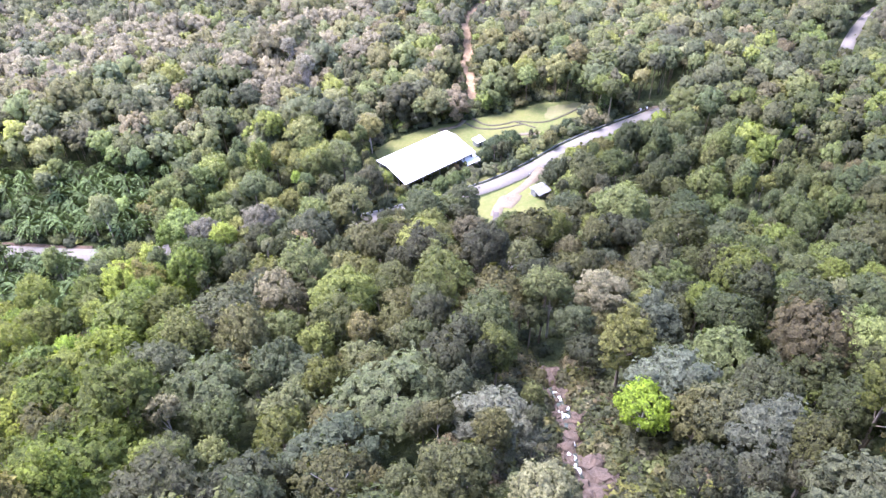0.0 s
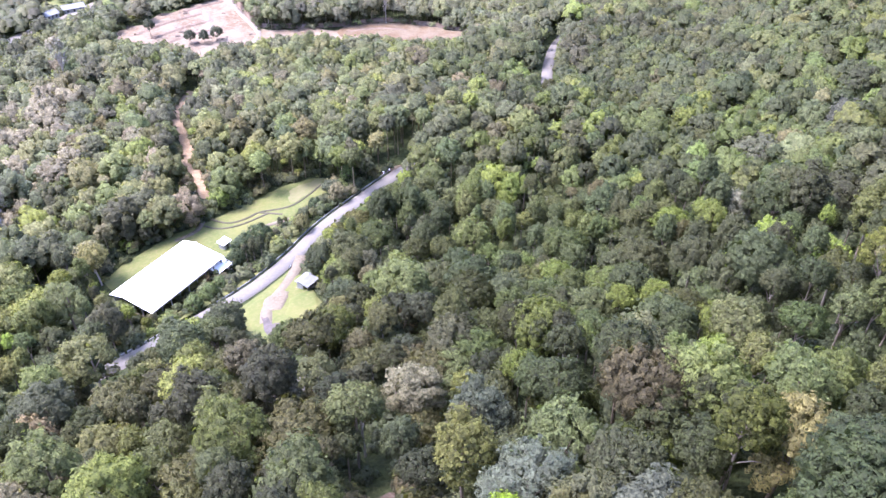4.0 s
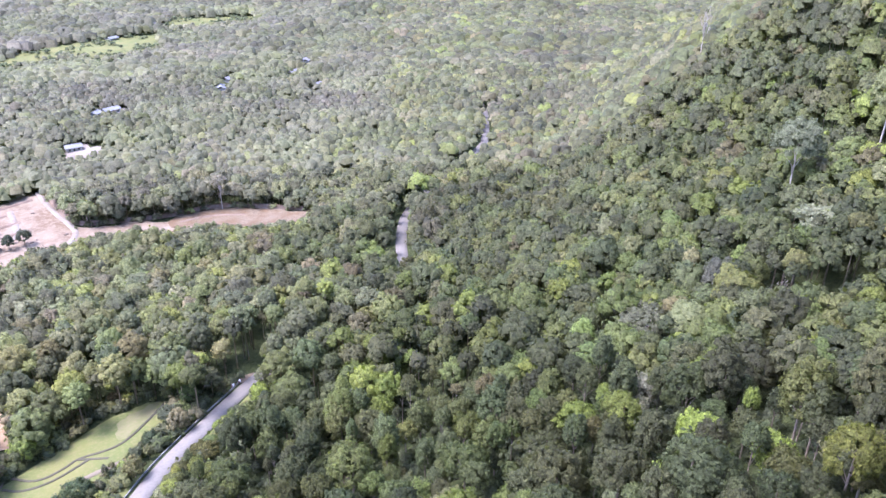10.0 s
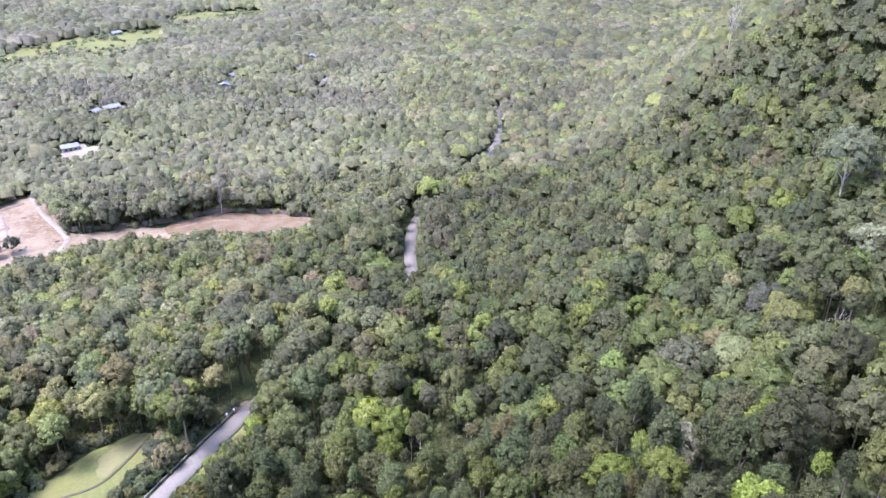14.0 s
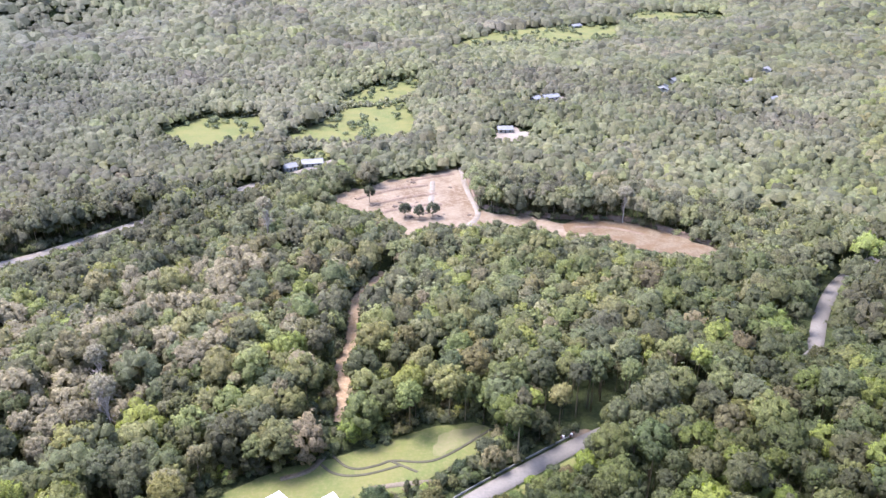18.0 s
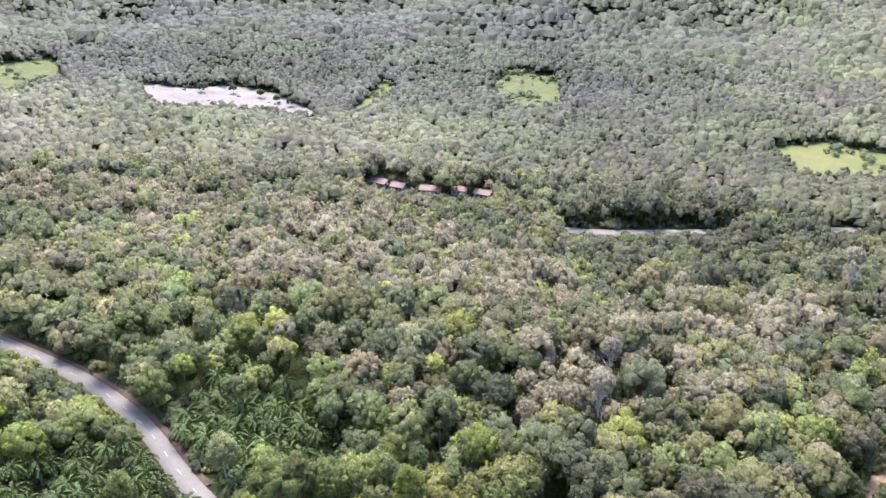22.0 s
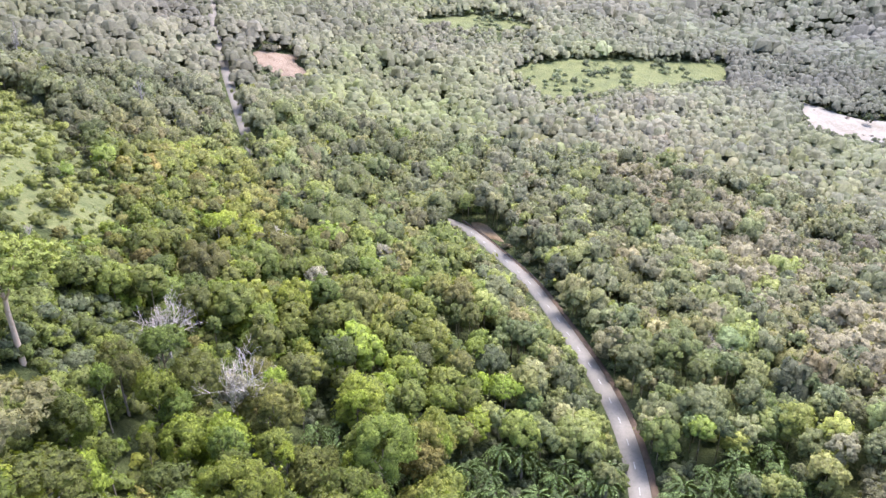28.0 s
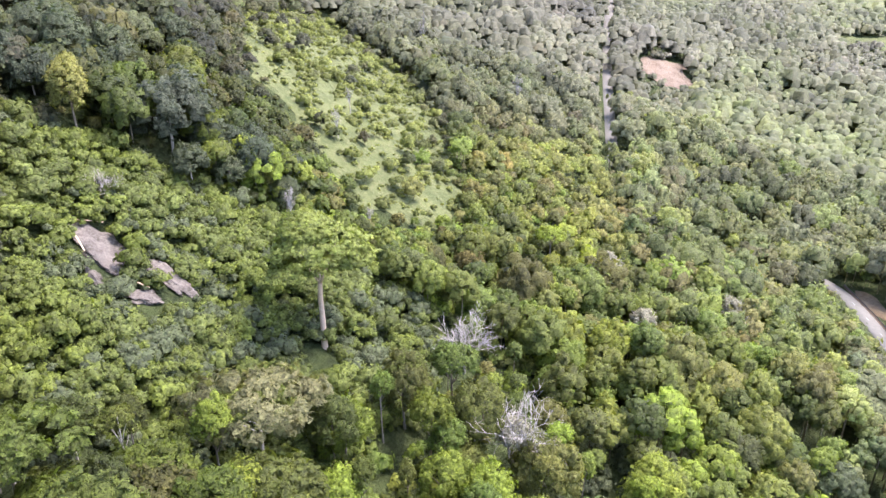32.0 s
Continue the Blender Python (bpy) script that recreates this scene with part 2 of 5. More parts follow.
# ---- plan ----
ROAD_WEST = [(-560, -110), (-480, -82), (-402, -48), (-372, -34), (-342, -20), (-307, -4), (-292, 20), (-296, 55), (-288, 88), (-273, 99), (-253, 111),
             (-235, 120), (-206, 129), (-186, 135), (-162, 140), (-139, 141), (-120, 139), (-104, 138), (-75, 140), (-45, 146),
             (-19, 154), (-6, 161), (5, 166), (15, 172), (29, 184), (43, 199), (61, 212), (80, 225), (105, 238), (140, 248), (158, 256),
             (169, 268), (189, 302), (216, 337), (262, 366), (316, 397), (335, 413), (420, 520), (507, 757), (541, 819), (596, 997)]
HOUSES = [(-266, 332, 10, 7, 15, 0), (-254, 335, 7, 6, 25, 1), (-239, 345, 11, 7, 35, 0), (-228, 356, 8, 6, 30, 0), (-31, 494, 12, 7, 10, 2), (-44, 486, 8, 6, 30, 2), (95, 560, 10, 7, 0, 2),
          (141, 646, 13, 8, 20, 2), (128, 640, 9, 6, 50, 2), (320, 640, 12, 7, 30, 2), (242, 674, 14, 8, 70, 2), (259, 700, 10, 7, 40, 2), (324, 693, 14, 8, 15, 2),
          (356, 734, 12, 8, 60, 2), (616, 995, 18, 10, 20, 2), (573, 1069, 18, 10, 75, 2), (226, 973, 14, 8, 35, 2), (290, 1037, 16, 9, 10, 2), (-216, 362, 9, 6, 20, 1)]
HOME_PLOTS = [[(hx - 5, hy - 6), (hx + 5, hy - 6), (hx + 5, hy + 5), (hx - 5, hy + 5)] for hx, hy, *_ in HOUSES]
OPEN_ROADS = [ROAD_WEST[2:6], ROAD_WEST[8:18], ROAD_WEST[20:28], ROAD_WEST[31:34], ROAD_WEST[35:37]]
DRIVE = [(32, 184), (28, 176), (23, 168), (16, 160), (14, 150)]
ROAD_NORTH = [(-300, 300), (-250, 318), (-200, 335), (-157, 360), (-141, 376), (-127, 393), (-105, 417), (-79, 437), (-67, 455), (-55, 466), (-36, 481), (-21, 501),
              (20, 540), (89, 567)]
OPEN_NORTH = [ROAD_NORTH[3:7], ROAD_NORTH[8:10], ROAD_NORTH[10:12]]
SLIDE = [(9, 238), (9, 259), (6, 273), (9, 284), (8, 311), (8, 325), (19, 348)]
CLEARING = [(-14, 437), (10, 456), (39, 475), (60, 490), (63, 454), (65, 415), (80, 413), (105, 405), (140, 407), (157, 390), (176, 368),
            (164, 356), (150, 364), (137, 367), (125, 385), (101, 386), (89, 395), (66, 399), (57, 390), (41, 400), (27, 383), (19, 409), (-1, 417)]
LAWN = [(-28, 194), (-24, 203), (-8, 214), (4, 220), (21, 225), (33, 235), (55, 235), (53, 224), (36, 210), (25, 204), (16, 200), (11, 188), (-16, 172)]
STREAM = [(17, 62), (18, 53), (19, 43), (17, 34), (18, 26), (21, 12), (19, -8)]
YARD = [(8, 160), (17, 168), (29, 176), (31, 160), (27, 141), (18, 138), (13, 134), (9, 142)]
QUARRY = [(-544, 322), (-514, 345), (-505, 387), (-475, 401), (-425, 404), (-408, 392), (-436, 376), (-463, 348), (-477, 304)]
RAMP = [(-403, 420), (-454, 498), (-423, 486), (-403, 434)]
WEST_CUT = [(-444, -48), (-463, -23), (-437, -10), (-419, -24), (-429, -37)]
PLOT_EAST = [(86, 540), (90, 566), (104, 570), (108, 560), (113, 548), (100, 537)]
PLOT_FAR = [(126, 634), (130, 652), (148, 658), (160, 648), (150, 636)]
BANK = [(-289, 91), (-293, 100), (-273, 109), (-274, 104)]
FIELDS = [
    [(-141, 557), (-123, 590), (-81, 596), (-72, 563), (-88, 538), (-113, 526)],
    [(-59, 547), (-40, 585), (-20, 628), (24, 644), (33, 600), (30, 570), (3, 549), (-29, 544)],
    [(-32, 645), (-4, 688), (36, 714), (34, 672), (4, 644)],
    [(71, 877), (134, 939), (199, 972), (285, 1000), (266, 919), (193, 860), (159, 895), (76, 852)],
    [(300, 1020), (330, 1075), (450, 1085), (440, 1040), (360, 1015)],
    [(-52, 508), (-44, 524), (-24, 524), (-20, 510), (-34, 502)],
    [(-478, 138), (-527, 112), (-562, 150), (-602, 228), (-626, 291), (-576, 280), (-545, 236), (-518, 196), (-492, 172)],
    [(-616, 29), (-666, 82), (-642, 135), (-615, 112), (-611, 66)]]
HILL_CLEARING = [(-208, -108), (-321, -180), (-300, -136), (-268, -78), (-244, -44), (-216, -30), (-198, -12), (-174, 2), (-153, 0), (-144, -8), (-151, -16),
                 (-158, -32), (-160, -47), (-166, -65)]
FAR_MEADOW = [(-376, 550), (-396, 591), (-353, 608), (-305, 553), (-325, 522)]
SHRUBS = [(-87, -44), (-108, -26), (-126, -3), (-133, 22), (-126, 34), (-82, 37), (-51, 12)]
PALE_WOODS = [
    [(-379, 151), (-321, 215), (-232, 285), (-135, 311), (-100, 300), (-97, 259), (-143, 232), (-231, 220), (-323, 165)],
    [(-308, 224), (-237, 287), (-167, 256), (-152, 225), (-191, 202), (-240, 188)],
    [(-71, 270), (-89, 329), (-51, 362), (-30, 329), (-33, 277), (-54, 247)],
    [(-66, 207), (-82, 235), (-91, 287), (-54, 314), (-29, 265)]]
PALMS = [[(-138, 104), (-121, 96), (-94, 97), (-78, 116), (-84, 130), (-104, 134), (-136, 135)], [(-102, 63), (-122, 67), (-135, 89), (-118, 92)], [(-103, 142), (-133, 147), (-123, 170), (-93, 160)], [(-132, 145), (-153, 179), (-96, 182), (-78, 159), (-89, 145)]]


def inside(poly, x, y):
    """Which of the points lie in a polygon of the plan."""
    hit = np.zeros(np.shape(x), bool)
    for (ax, ay), (bx, by) in zip(poly, poly[1:] + poly[:1]):
        cross = (ay > y) != (by > y)
        hit ^= cross & (x < (bx - ax) * (y - ay) / ((by - ay) or 1e-9) + ax)
    return hit


def off_line(line, x, y):
    """Distance of the points from a line of the plan."""
    best = np.full(np.shape(x), 1e9)
    for (ax, ay), (bx, by) in zip(line, line[1:]):
        dx, dy = bx - ax, by - ay
        t = np.clip(((x - ax) * dx + (y - ay) * dy) / (dx * dx + dy * dy), 0, 1)
        best = np.minimum(best, np.hypot(x - ax - t * dx, y - ay - t * dy))
    return best


def smooth_line(line, step):
    """The line rounded and cut into even steps."""
    p = np.array(line, float)
    for _ in range(3):
        a, b = p[:-1] * 0.75 + p[1:] * 0.25, p[:-1] * 0.25 + p[1:] * 0.75
        p = np.vstack([p[:1], np.stack([a, b], 1).reshape(-1, 2), p[-1:]])
    s = np.r_[0, np.cumsum(np.hypot(*np.diff(p, axis=0).T))]
    at = np.arange(0, s[-1], step)
    return np.stack([np.interp(at, s, p[:, 0]), np.interp(at, s, p[:, 1])], 1)


def ribbon(name, line, offsets, lift, mat, step=4.0):
    """A strip along a line: offsets are pairs of the distance to the left and the height over the ground."""
    p = smooth_line(line, step)
    d = np.gradient(p, axis=0)
    d /= np.hypot(*d.T)[:, None]
    left = np.stack([-d[:, 1], d[:, 0]], 1)
    base = height(p[:, 0], p[:, 1])
    verts, faces, k = [], [], len(offsets)
    for i in range(len(p)):
        for o, up in offsets:
            q = p[i] + left[i] * o
            verts.append((q[0], q[1], base[i] * 0.5 + 0.5 * float(height(q[0], q[1])) + lift + up))
    for i in range(len(p) - 1):
        for j in range(k - 1):
            a = i * k + j
            faces.append((a, a + 1, a + k + 1, a + k))
    return mesh_of(name, verts, faces, mat, smooth=True)


def patch(name, poly, lift, mat, cell):
    """A piece of open ground laid on the terrain; its edge follows the outline, a little uneven."""
    p = np.array(poly, float)
    p = np.vstack([p, p[:1]])
    if cell >= 3:
        d = np.r_[0, np.cumsum(np.hypot(*np.diff(p, axis=0).T))]
        at = np.linspace(0, d[-1], int(d[-1] / 7) + 4)[:-1]
        p = np.stack([np.interp(at, d, p[:, 0]), np.interp(at, d, p[:, 1])], 1)
        p += 2.2 * np.stack([np.sin(p[:, 1] * 0.31) + np.sin(p[:, 0] * 0.83), np.cos(p[:, 0] * 0.27) + np.sin(p[:, 1] * 0.71)], 1)
        p = np.vstack([p, p[:1]])
    for _ in range(1):
        p = np.stack([p[:-1] * 0.85 + p[1:] * 0.15, p[:-1] * 0.15 + p[1:] * 0.85], 1).reshape(-1, 2) if cell > 2.5 else np.stack([p[:-1] * 0.75 + p[1:] * 0.25, p[:-1] * 0.25 + p[1:] * 0.75], 1).reshape(-1, 2)
        p = np.vstack([p, p[:1]])
    p = p[:-1] + 0.7 * cell * np.stack([np.sin(np.arange(len(p) - 1) * 2.3), np.cos(np.arange(len(p) - 1) * 1.7)], 1)
    ring = [tuple(v) for v in p]
    gx, gy = np.meshgrid(np.arange(p[:, 0].min() - cell, p[:, 0].max() + 2 * cell, cell), np.arange(p[:, 1].min() - cell, p[:, 1].max() + 2 * cell, cell))
    within = inside(ring, gx, gy)
    best, ex, ey = np.full(gx.shape, 1e9), gx.copy(), gy.copy()
    for (ax, ay), (bx, by) in zip(ring, ring[1:] + ring[:1]):
        dx, dy = bx - ax, by - ay
        s = np.clip(((gx - ax) * dx + (gy - ay) * dy) / (dx * dx + dy * dy + 1e-9), 0, 1)
        qx, qy = ax + s * dx, ay + s * dy
        d = np.hypot(gx - qx, gy - qy)
        near = d < best
        best, ex, ey = np.where(near, d, best), np.where(near, qx, ex), np.where(near, qy, ey)
    gx, gy = np.where(within, gx, ex), np.where(within, gy, ey)
    gz = height(gx, gy) + np.where(within, lift, lift * 0.3)
    index, verts, faces = {}, [], []
    for i in range(gx.shape[0] - 1):
        for j in range(gx.shape[1] - 1):
            if not within[i:i + 2, j:j + 2].any():
                continue
            f = []
            for a, c in ((i, j), (i, j + 1), (i + 1, j + 1), (i + 1, j)):
                if (a, c) not in index:
                    index[a, c] = len(verts)
                    verts.append((gx[a, c], gy[a, c], gz[a, c]))
                f.append(index[a, c])
            faces.append(f)
    return mesh_of(name, verts, faces, mat, smooth=True)


# ---- ground ----
def sheet():
    """One sheet of ground, fine in the middle and coarse towards the horizon."""
    u = np.linspace(-1, 1, 281)
    axis = np.sign(u) * (np.abs(u) * 520 + 3900 * np.abs(u) ** 6)
    gx, gy = np.meshgrid(axis, axis + 130)
    gz = height(gx, gy)
    verts = np.stack([gx, gy, gz], -1).reshape(-1, 3)
    n = len(u)
    a = (np.arange(n - 1)[:, None] * n + np.arange(n - 1)).ravel()
    faces = np.stack([a, a + 1, a + n + 1, a + n], 1)
    return mesh_of("ground", verts, faces.tolist(), UNDERGROWTH, smooth=True)


tagged(new("ground", sheet()), "dark green undergrowth on the valley floor and slopes", "ground", kind="structure")
road = tagged(new("road", ribbon("road", ROAD_WEST, ((-2.8, -0.5), (-2.6, 0.1), (0, 0.16), (2.6, 0.1), (2.8, -0.5)), 0.25, ASPHALT)),
              "worn pale grey asphalt road winding through the forest", "road", kind="structure")
tagged(new("driveway", ribbon("driveway", DRIVE, ((-1.9, -0.4), (-1.7, 0.1), (1.7, 0.1), (1.9, -0.4)), 0.3, GRAVEL, 2.0)),
       "pale gravel drive between the road and the hut", "road", kind="structure")
tagged(new("road", ribbon("road", ROAD_NORTH, ((-3.4, -0.5), (-3.0, 0.1), (3.0, 0.1), (3.4, -0.5)), 0.4, PALE_SAND)),
       "pale dusty road at the edge of the village", "road", kind="structure")
tagged(new("footpath", ribbon("footpath", SLIDE, ((-3.2, -0.6), (-2.3, 0.0), (-0.6, -0.15), (0.8, 0.1), (2.2, 0.0), (3.0, -0.6)), 0.35, PATH_CLAY, 3.0)),
       "strip of bare orange clay cut through the trees", "clay path", kind="structure")
for name, poly, mat, cell, label in (
        ("clearing", CLEARING, SOIL, 3.0, "bare pinkish soil of a freshly cleared plot"),
        ("lawn", LAWN, GRASS, 1.5, "mown yellow-green grass round the white-roofed shed"),
        ("yard", YARD, GRASS, 1.5, "patchy grass yard beside the small hut"),
        ("quarry", QUARRY, PALE_SAND, 3.0, "pale sandy cleared terrace below the far hill"),
        ("hill_track", RAMP, GRASS, 4.0, "dry grass strip on the far slope"),
        ("cut_bank", WEST_CUT, RED_SOIL, 3.0, "bare orange terraced soil beside the road"),
        ("bare_plot", PLOT_EAST, SAND, 3.0, "pale bare plot in the far village"),
        ("bare_plot", PLOT_FAR, SAND, 3.0, "pale bare plot between far village houses"),
        ("road_bank", BANK, CLAY, 1.5, "bare orange bank where the road bends"),
        ("far_meadow", FAR_MEADOW, HILL_GRASS, 4.0, "faint green grass patch on the far slope"),
        ("hill_meadow", HILL_CLEARING, HILL_GRASS, 3.0, "bright green grassy clearing on the steep hillside")):
    tagged(new(name, patch(name, poly, 0.35, mat, cell)), label, "ground", kind="structure")
for poly in FIELDS:
    tagged(new("field", patch("field", poly, 0.5, HILL_GRASS if poly[0][0] < -450 else GRASS, 4.0)), "yellow-green open field between the trees", "field", kind="structure")

# room round single trees, plus gaps placed to open the camera's view
KEPT_CLEAR = [(262, 128, 7), (-8, 40, 9), (-38, 46, 8), (-15, 28, 7), (6, 33, 5), (41, 31, 6), (36, 64, 7), (30, 79, 6), (-54, 80, 5), (158, 131, 8), (199, 157, 6), (192, 166, 5), (186, 130, 6), (130, 111, 5), (-104.4, 18.5, 8), (-76, 32, 7), (-113, 54, 8), (-106, 57, 6), (-127, 35, 9), (-54, 230, 4), (-36, 372, 4), (138, 403, 4), (27.5, 39.4, 6), (25.5, 33, 6), (23, 30, 4), (33, 44, 6), (34, 31, 7), (27, 25, 7), (12, 39, 8), (20, 32, 7), (16, 130, 8), (7, 136, 6), (25, 134, 6), (8, 230, 7), (-6, 106, 6), (44, 117, 5.5), (-36, 112, 5.5),
            (-51, 130, 5), (-65, 125, 5), (15, 105, 6), (120, 89, 5), (107, 85, 5), (120, 74, 5), (238, 142, 6), (213, 116, 7), (182, 111, 5), (148, 145, 5), (-189, 171, 6), (-188, 24, 5),
            (-155, 108, 5), (-158, 93, 5), (-151, 36, 5), (-180, 54, 4), (-201, 36, 4), (-196, 172, 5), (-85, 223, 4), (-64, 250, 5), (-216, 69, 4), (-113, -30, 8), (-97, -37, 5)]

# ---- forest ----
rng = np.random.default_rng(7)
PALETTE = np.array([(0.086, 0.100, 0.045), (0.115, 0.135, 0.045), (0.16, 0.19, 0.040), (0.160, 0.160, 0.086), (0.146, 0.130, 0.064), (0.135, 0.142, 0.048)])
CENTRE = (10.0, 70.0)


def unit(v):
    return v / (np.linalg.norm(v, axis=-1, keepdims=True) + 1e-9)


def cards(centres, normals, size):
    """Small ragged leaf quads at the given places, facing about the given ways."""
    n = len(centres)
    side = unit(np.cross(normals, rng.normal(size=(n, 3))))
    other = np.cross(normals, side)
    s = size * rng.uniform(0.65, 1.35, (n, 1))
    k = rng.uniform(0.35, 0.75, (n, 4, 1))
    q = np.stack([side, other, -side, -other], 1) * k * s[:, None, :]
    q[:, 1::2] += normals[:, None, :] * (s * rng.uniform(-0.35, 0.1, (n, 1)))[:, None, :]
    return centres[:, None, :] + q


def crown(clumps, leaves, size, tall=0.85, spread=1.0, flat=0.85, low=-0.4, even=0.1):
    """Leaf quads of one crown of radius 1 round the origin, and their rounded normals: lumps of leaf sprays over an uneven, deep head."""
    u = (np.arange(clumps) + 0.5) / clumps
    a = rng.uniform(0, 2 * np.pi) + np.arange(clumps) * 2.39996 + rng.normal(0, 0.22, clumps)
    c = 1 - (1 - low) * u
    lobe = 1 + 0.12 * np.sin(2 * a + rng.uniform(0, 6)) + 0.09 * np.sin(3 * a + rng.uniform(0, 6))
    reach = rng.uniform(0.78, 0.98, clumps) * lobe
    out = np.stack([np.sqrt(1 - c * c) * np.cos(a), np.sqrt(1 - c * c) * np.sin(a), c], 1)
    mid = out * reach[:, None] * np.array([spread, spread, tall]) * np.array([0.80, 0.80, 0.82])
    big = rng.uniform(0.75, 1.25, clumps) * 1.5 * np.sqrt(2 * (1 - low) / clumps / 2.6)
    sides = 6 if leaves > 12 else 4
    stretch = big[:, None, None] * np.array([1.05, 1.05, flat])
    turn = (np.arange(sides) * 2 * np.pi / sides)[None] + rng.uniform(0, 6, (clumps, 1)) + rng.normal(0, 0.14, (clumps, sides))

    def level(r, up):
        w = rng.normal(1, 0.13, (clumps, sides)) * r
        return np.stack([w * np.cos(turn), w * np.sin(turn), np.full((clumps, sides), up) + rng.normal(0, 0.1, (clumps, sides))], -1)

    low_ring, high_ring = level(1.0, -0.55), level(0.75, 0.48)
    peak = np.concatenate([rng.normal(0, 0.12, (clumps, 2)), rng.uniform(0.8, 1.0, (clumps, 1))], 1)
    nxt = (np.arange(sides) + 1) % sides
    dome = [np.stack([low_ring, low_ring[:, nxt], high_ring[:, nxt], high_ring], 2)]
    for k in range(0, sides, 2):
        dome.append(np.stack([peak, high_ring[:, k], high_ring[:, k + 1], high_ring[:, (k + 2) % sides]], 1)[:, None])
    dome = np.concatenate(dome, 1) * 0.9
    loose = unit(rng.normal(size=(clumps, leaves, 3)) * 0.75 + 0.55 * out[:, None] + np.array([0, 0, 0.4]))
    at = mid[:, None] + loose * stretch * rng.uniform(0.85, 1.3, (clumps, leaves, 1))
    face = unit(loose + np.array([0, 0, 0.35]) + rng.normal(0, 0.45, loose.shape))

    def rounded(ways, where, wild):
        whole = unit(where - np.array([0, 0, -0.3 * tall]))
        return unit((0.5 * unit(ways) + 0.62 * whole) * (1 - even) + rng.normal(0, wild, ways.shape) + np.array([0, 0, 0.1 + even]))

    lumps = mid[:, None, None] + dome * stretch[:, None]
    q = np.concatenate([lumps.reshape(-1, 4, 3), cards(at.reshape(-1, 3), face.reshape(-1, 3), np.full((clumps * leaves, 1), size))])
    soft = np.concatenate([rounded(dome, lumps, 0.05).reshape(-1, 4, 3), np.repeat(rounded(loose, at, 0.2).reshape(-1, 1, 3), 4, 1)])
    return q, soft


def stem(h, r, top=0.6):
    """Four quads of a thin tapered trunk from height 0 to h."""
    a = np.arange(4) * np.pi / 2
    lo = np.stack([np.cos(a) * r, np.sin(a) * r, 0 * a], 1)
    hi = lo * top + [0, 0, h]
    return np.stack([lo, np.roll(lo, -1, 0), np.roll(hi, -1, 0), hi], 1), np.stack([unit(lo), unit(np.roll(lo, -1, 0)), unit(np.roll(lo, -1, 0)), unit(lo)], 1)


def palm_crown(fronds, pieces):
    """Arching fronds of a palm of radius 1, each a row of leaflet pairs."""
    out = []
    for i in range(fronds):
        a, lift = i * 2.4 + rng.uniform(-0.2, 0.2), rng.uniform(0.1, 0.95)
        s = np.linspace(0.06, 1, pieces + 1)
        r = s * (1 - 0.25 * lift)
        z = lift * s * 1.1 - (0.75 + 0.25 * lift) * s ** 2
        p = np.stack([r * np.cos(a), r * np.sin(a), z], 1)
        side = np.array([-np.sin(a), np.cos(a), 0])
        w = 0.16 * np.sin(np.linspace(0.35, 2.9, pieces + 1))[:, None]
        for sign in (1, -1):
            edge = p + sign * side * w - [0, 0, 0.06]
            out.append(np.stack([p[:-1] * 0.8 + p[1:] * 0.2, p[1:] * 0.9 + p[:-1] * 0.1, edge[1:], edge[:-1] * 0.6 + edge[1:] * 0.4], 1))
    q = np.concatenate(out)
    return q, unit(q * [0.5, 0.5, 0.3] + [0, 0, 0.55])


NEAR = [crown(int(rng.integers(42, 52)), 12, 0.11, rng.uniform(0.8, 1.15)) for _ in range(10)]
TALL = [crown(int(rng.integers(46, 54)), 11, 0.105, rng.uniform(1.35, 1.8), 0.85, 0.95) for _ in range(5)]
UMBRELLA = [crown(int(rng.integers(44, 54)), 10, 0.115, 0.42, 1.12, 0.5, 0.05) for _ in range(4)]
AIRY = [crown(int(rng.integers(36, 44)), 13, 0.105, rng.uniform(0.85, 1.15), 1.0, 0.8, -0.25) for _ in range(5)]
MIDDLE_FINE = [crown(int(rng.integers(24, 30)), 3, 0.17, rng.uniform(0.8, 1.25), even=0.15) for _ in range(12)]
# farther crowns lean their normals upward: flatter, brighter shading in place of haze
MIDDLE = [crown(int(rng.integers(9, 11)), 5, 0.23, rng.uniform(0.75, 1.15), even=0.34) for _ in range(12)]
FAR = [crown(5, 0, 0.42, rng.uniform(0.6, 1.0), even=0.55) for _ in range(10)]
FARTHEST = [crown(3, 0, 0.5, rng.uniform(0.5, 0.8), even=0.65) for _ in range(8)]
BUSH = [crown(5, 2, 0.4, 0.7, low=0.0, even=0.3) for _ in range(8)]
SHRUB_LOW = [crown(8, 4, 0.22, 0.65, low=0.0, even=0.15) for _ in range(6)]
SHRUB_SET = [crown(7, 6, 0.3, 0.6, low=0.0, even=0.15) for _ in range(5)]


def near_lines(lines, x, y, d):
    return np.logical_or.reduce([off_line(line, x, y) < d for line in lines])


def open_ground(x, y):
    """Where no trees stand."""
    o = (off_line(ROAD_WEST, x, y) < 3.6) | near_lines(OPEN_ROADS, x, y, 4.8) | (off_line(DRIVE, x, y) < 2.6) | near_lines(OPEN_NORTH, x, y, 4.8) | (off_line(ROAD_NORTH, x, y) < 2.5) | (off_line(SLIDE, x, y) < 3.4)
    o |= off_line(STREAM, x, y) < 4.4
    for poly in (CLEARING, LAWN, YARD, QUARRY, RAMP, WEST_CUT, BANK, PLOT_EAST, PLOT_FAR, FAR_MEADOW, *FIELDS):
        o |= inside(poly, x, y)
    return o | inside(HILL_CLEARING, x, y) | any_of(HOME_PLOTS, x, y)


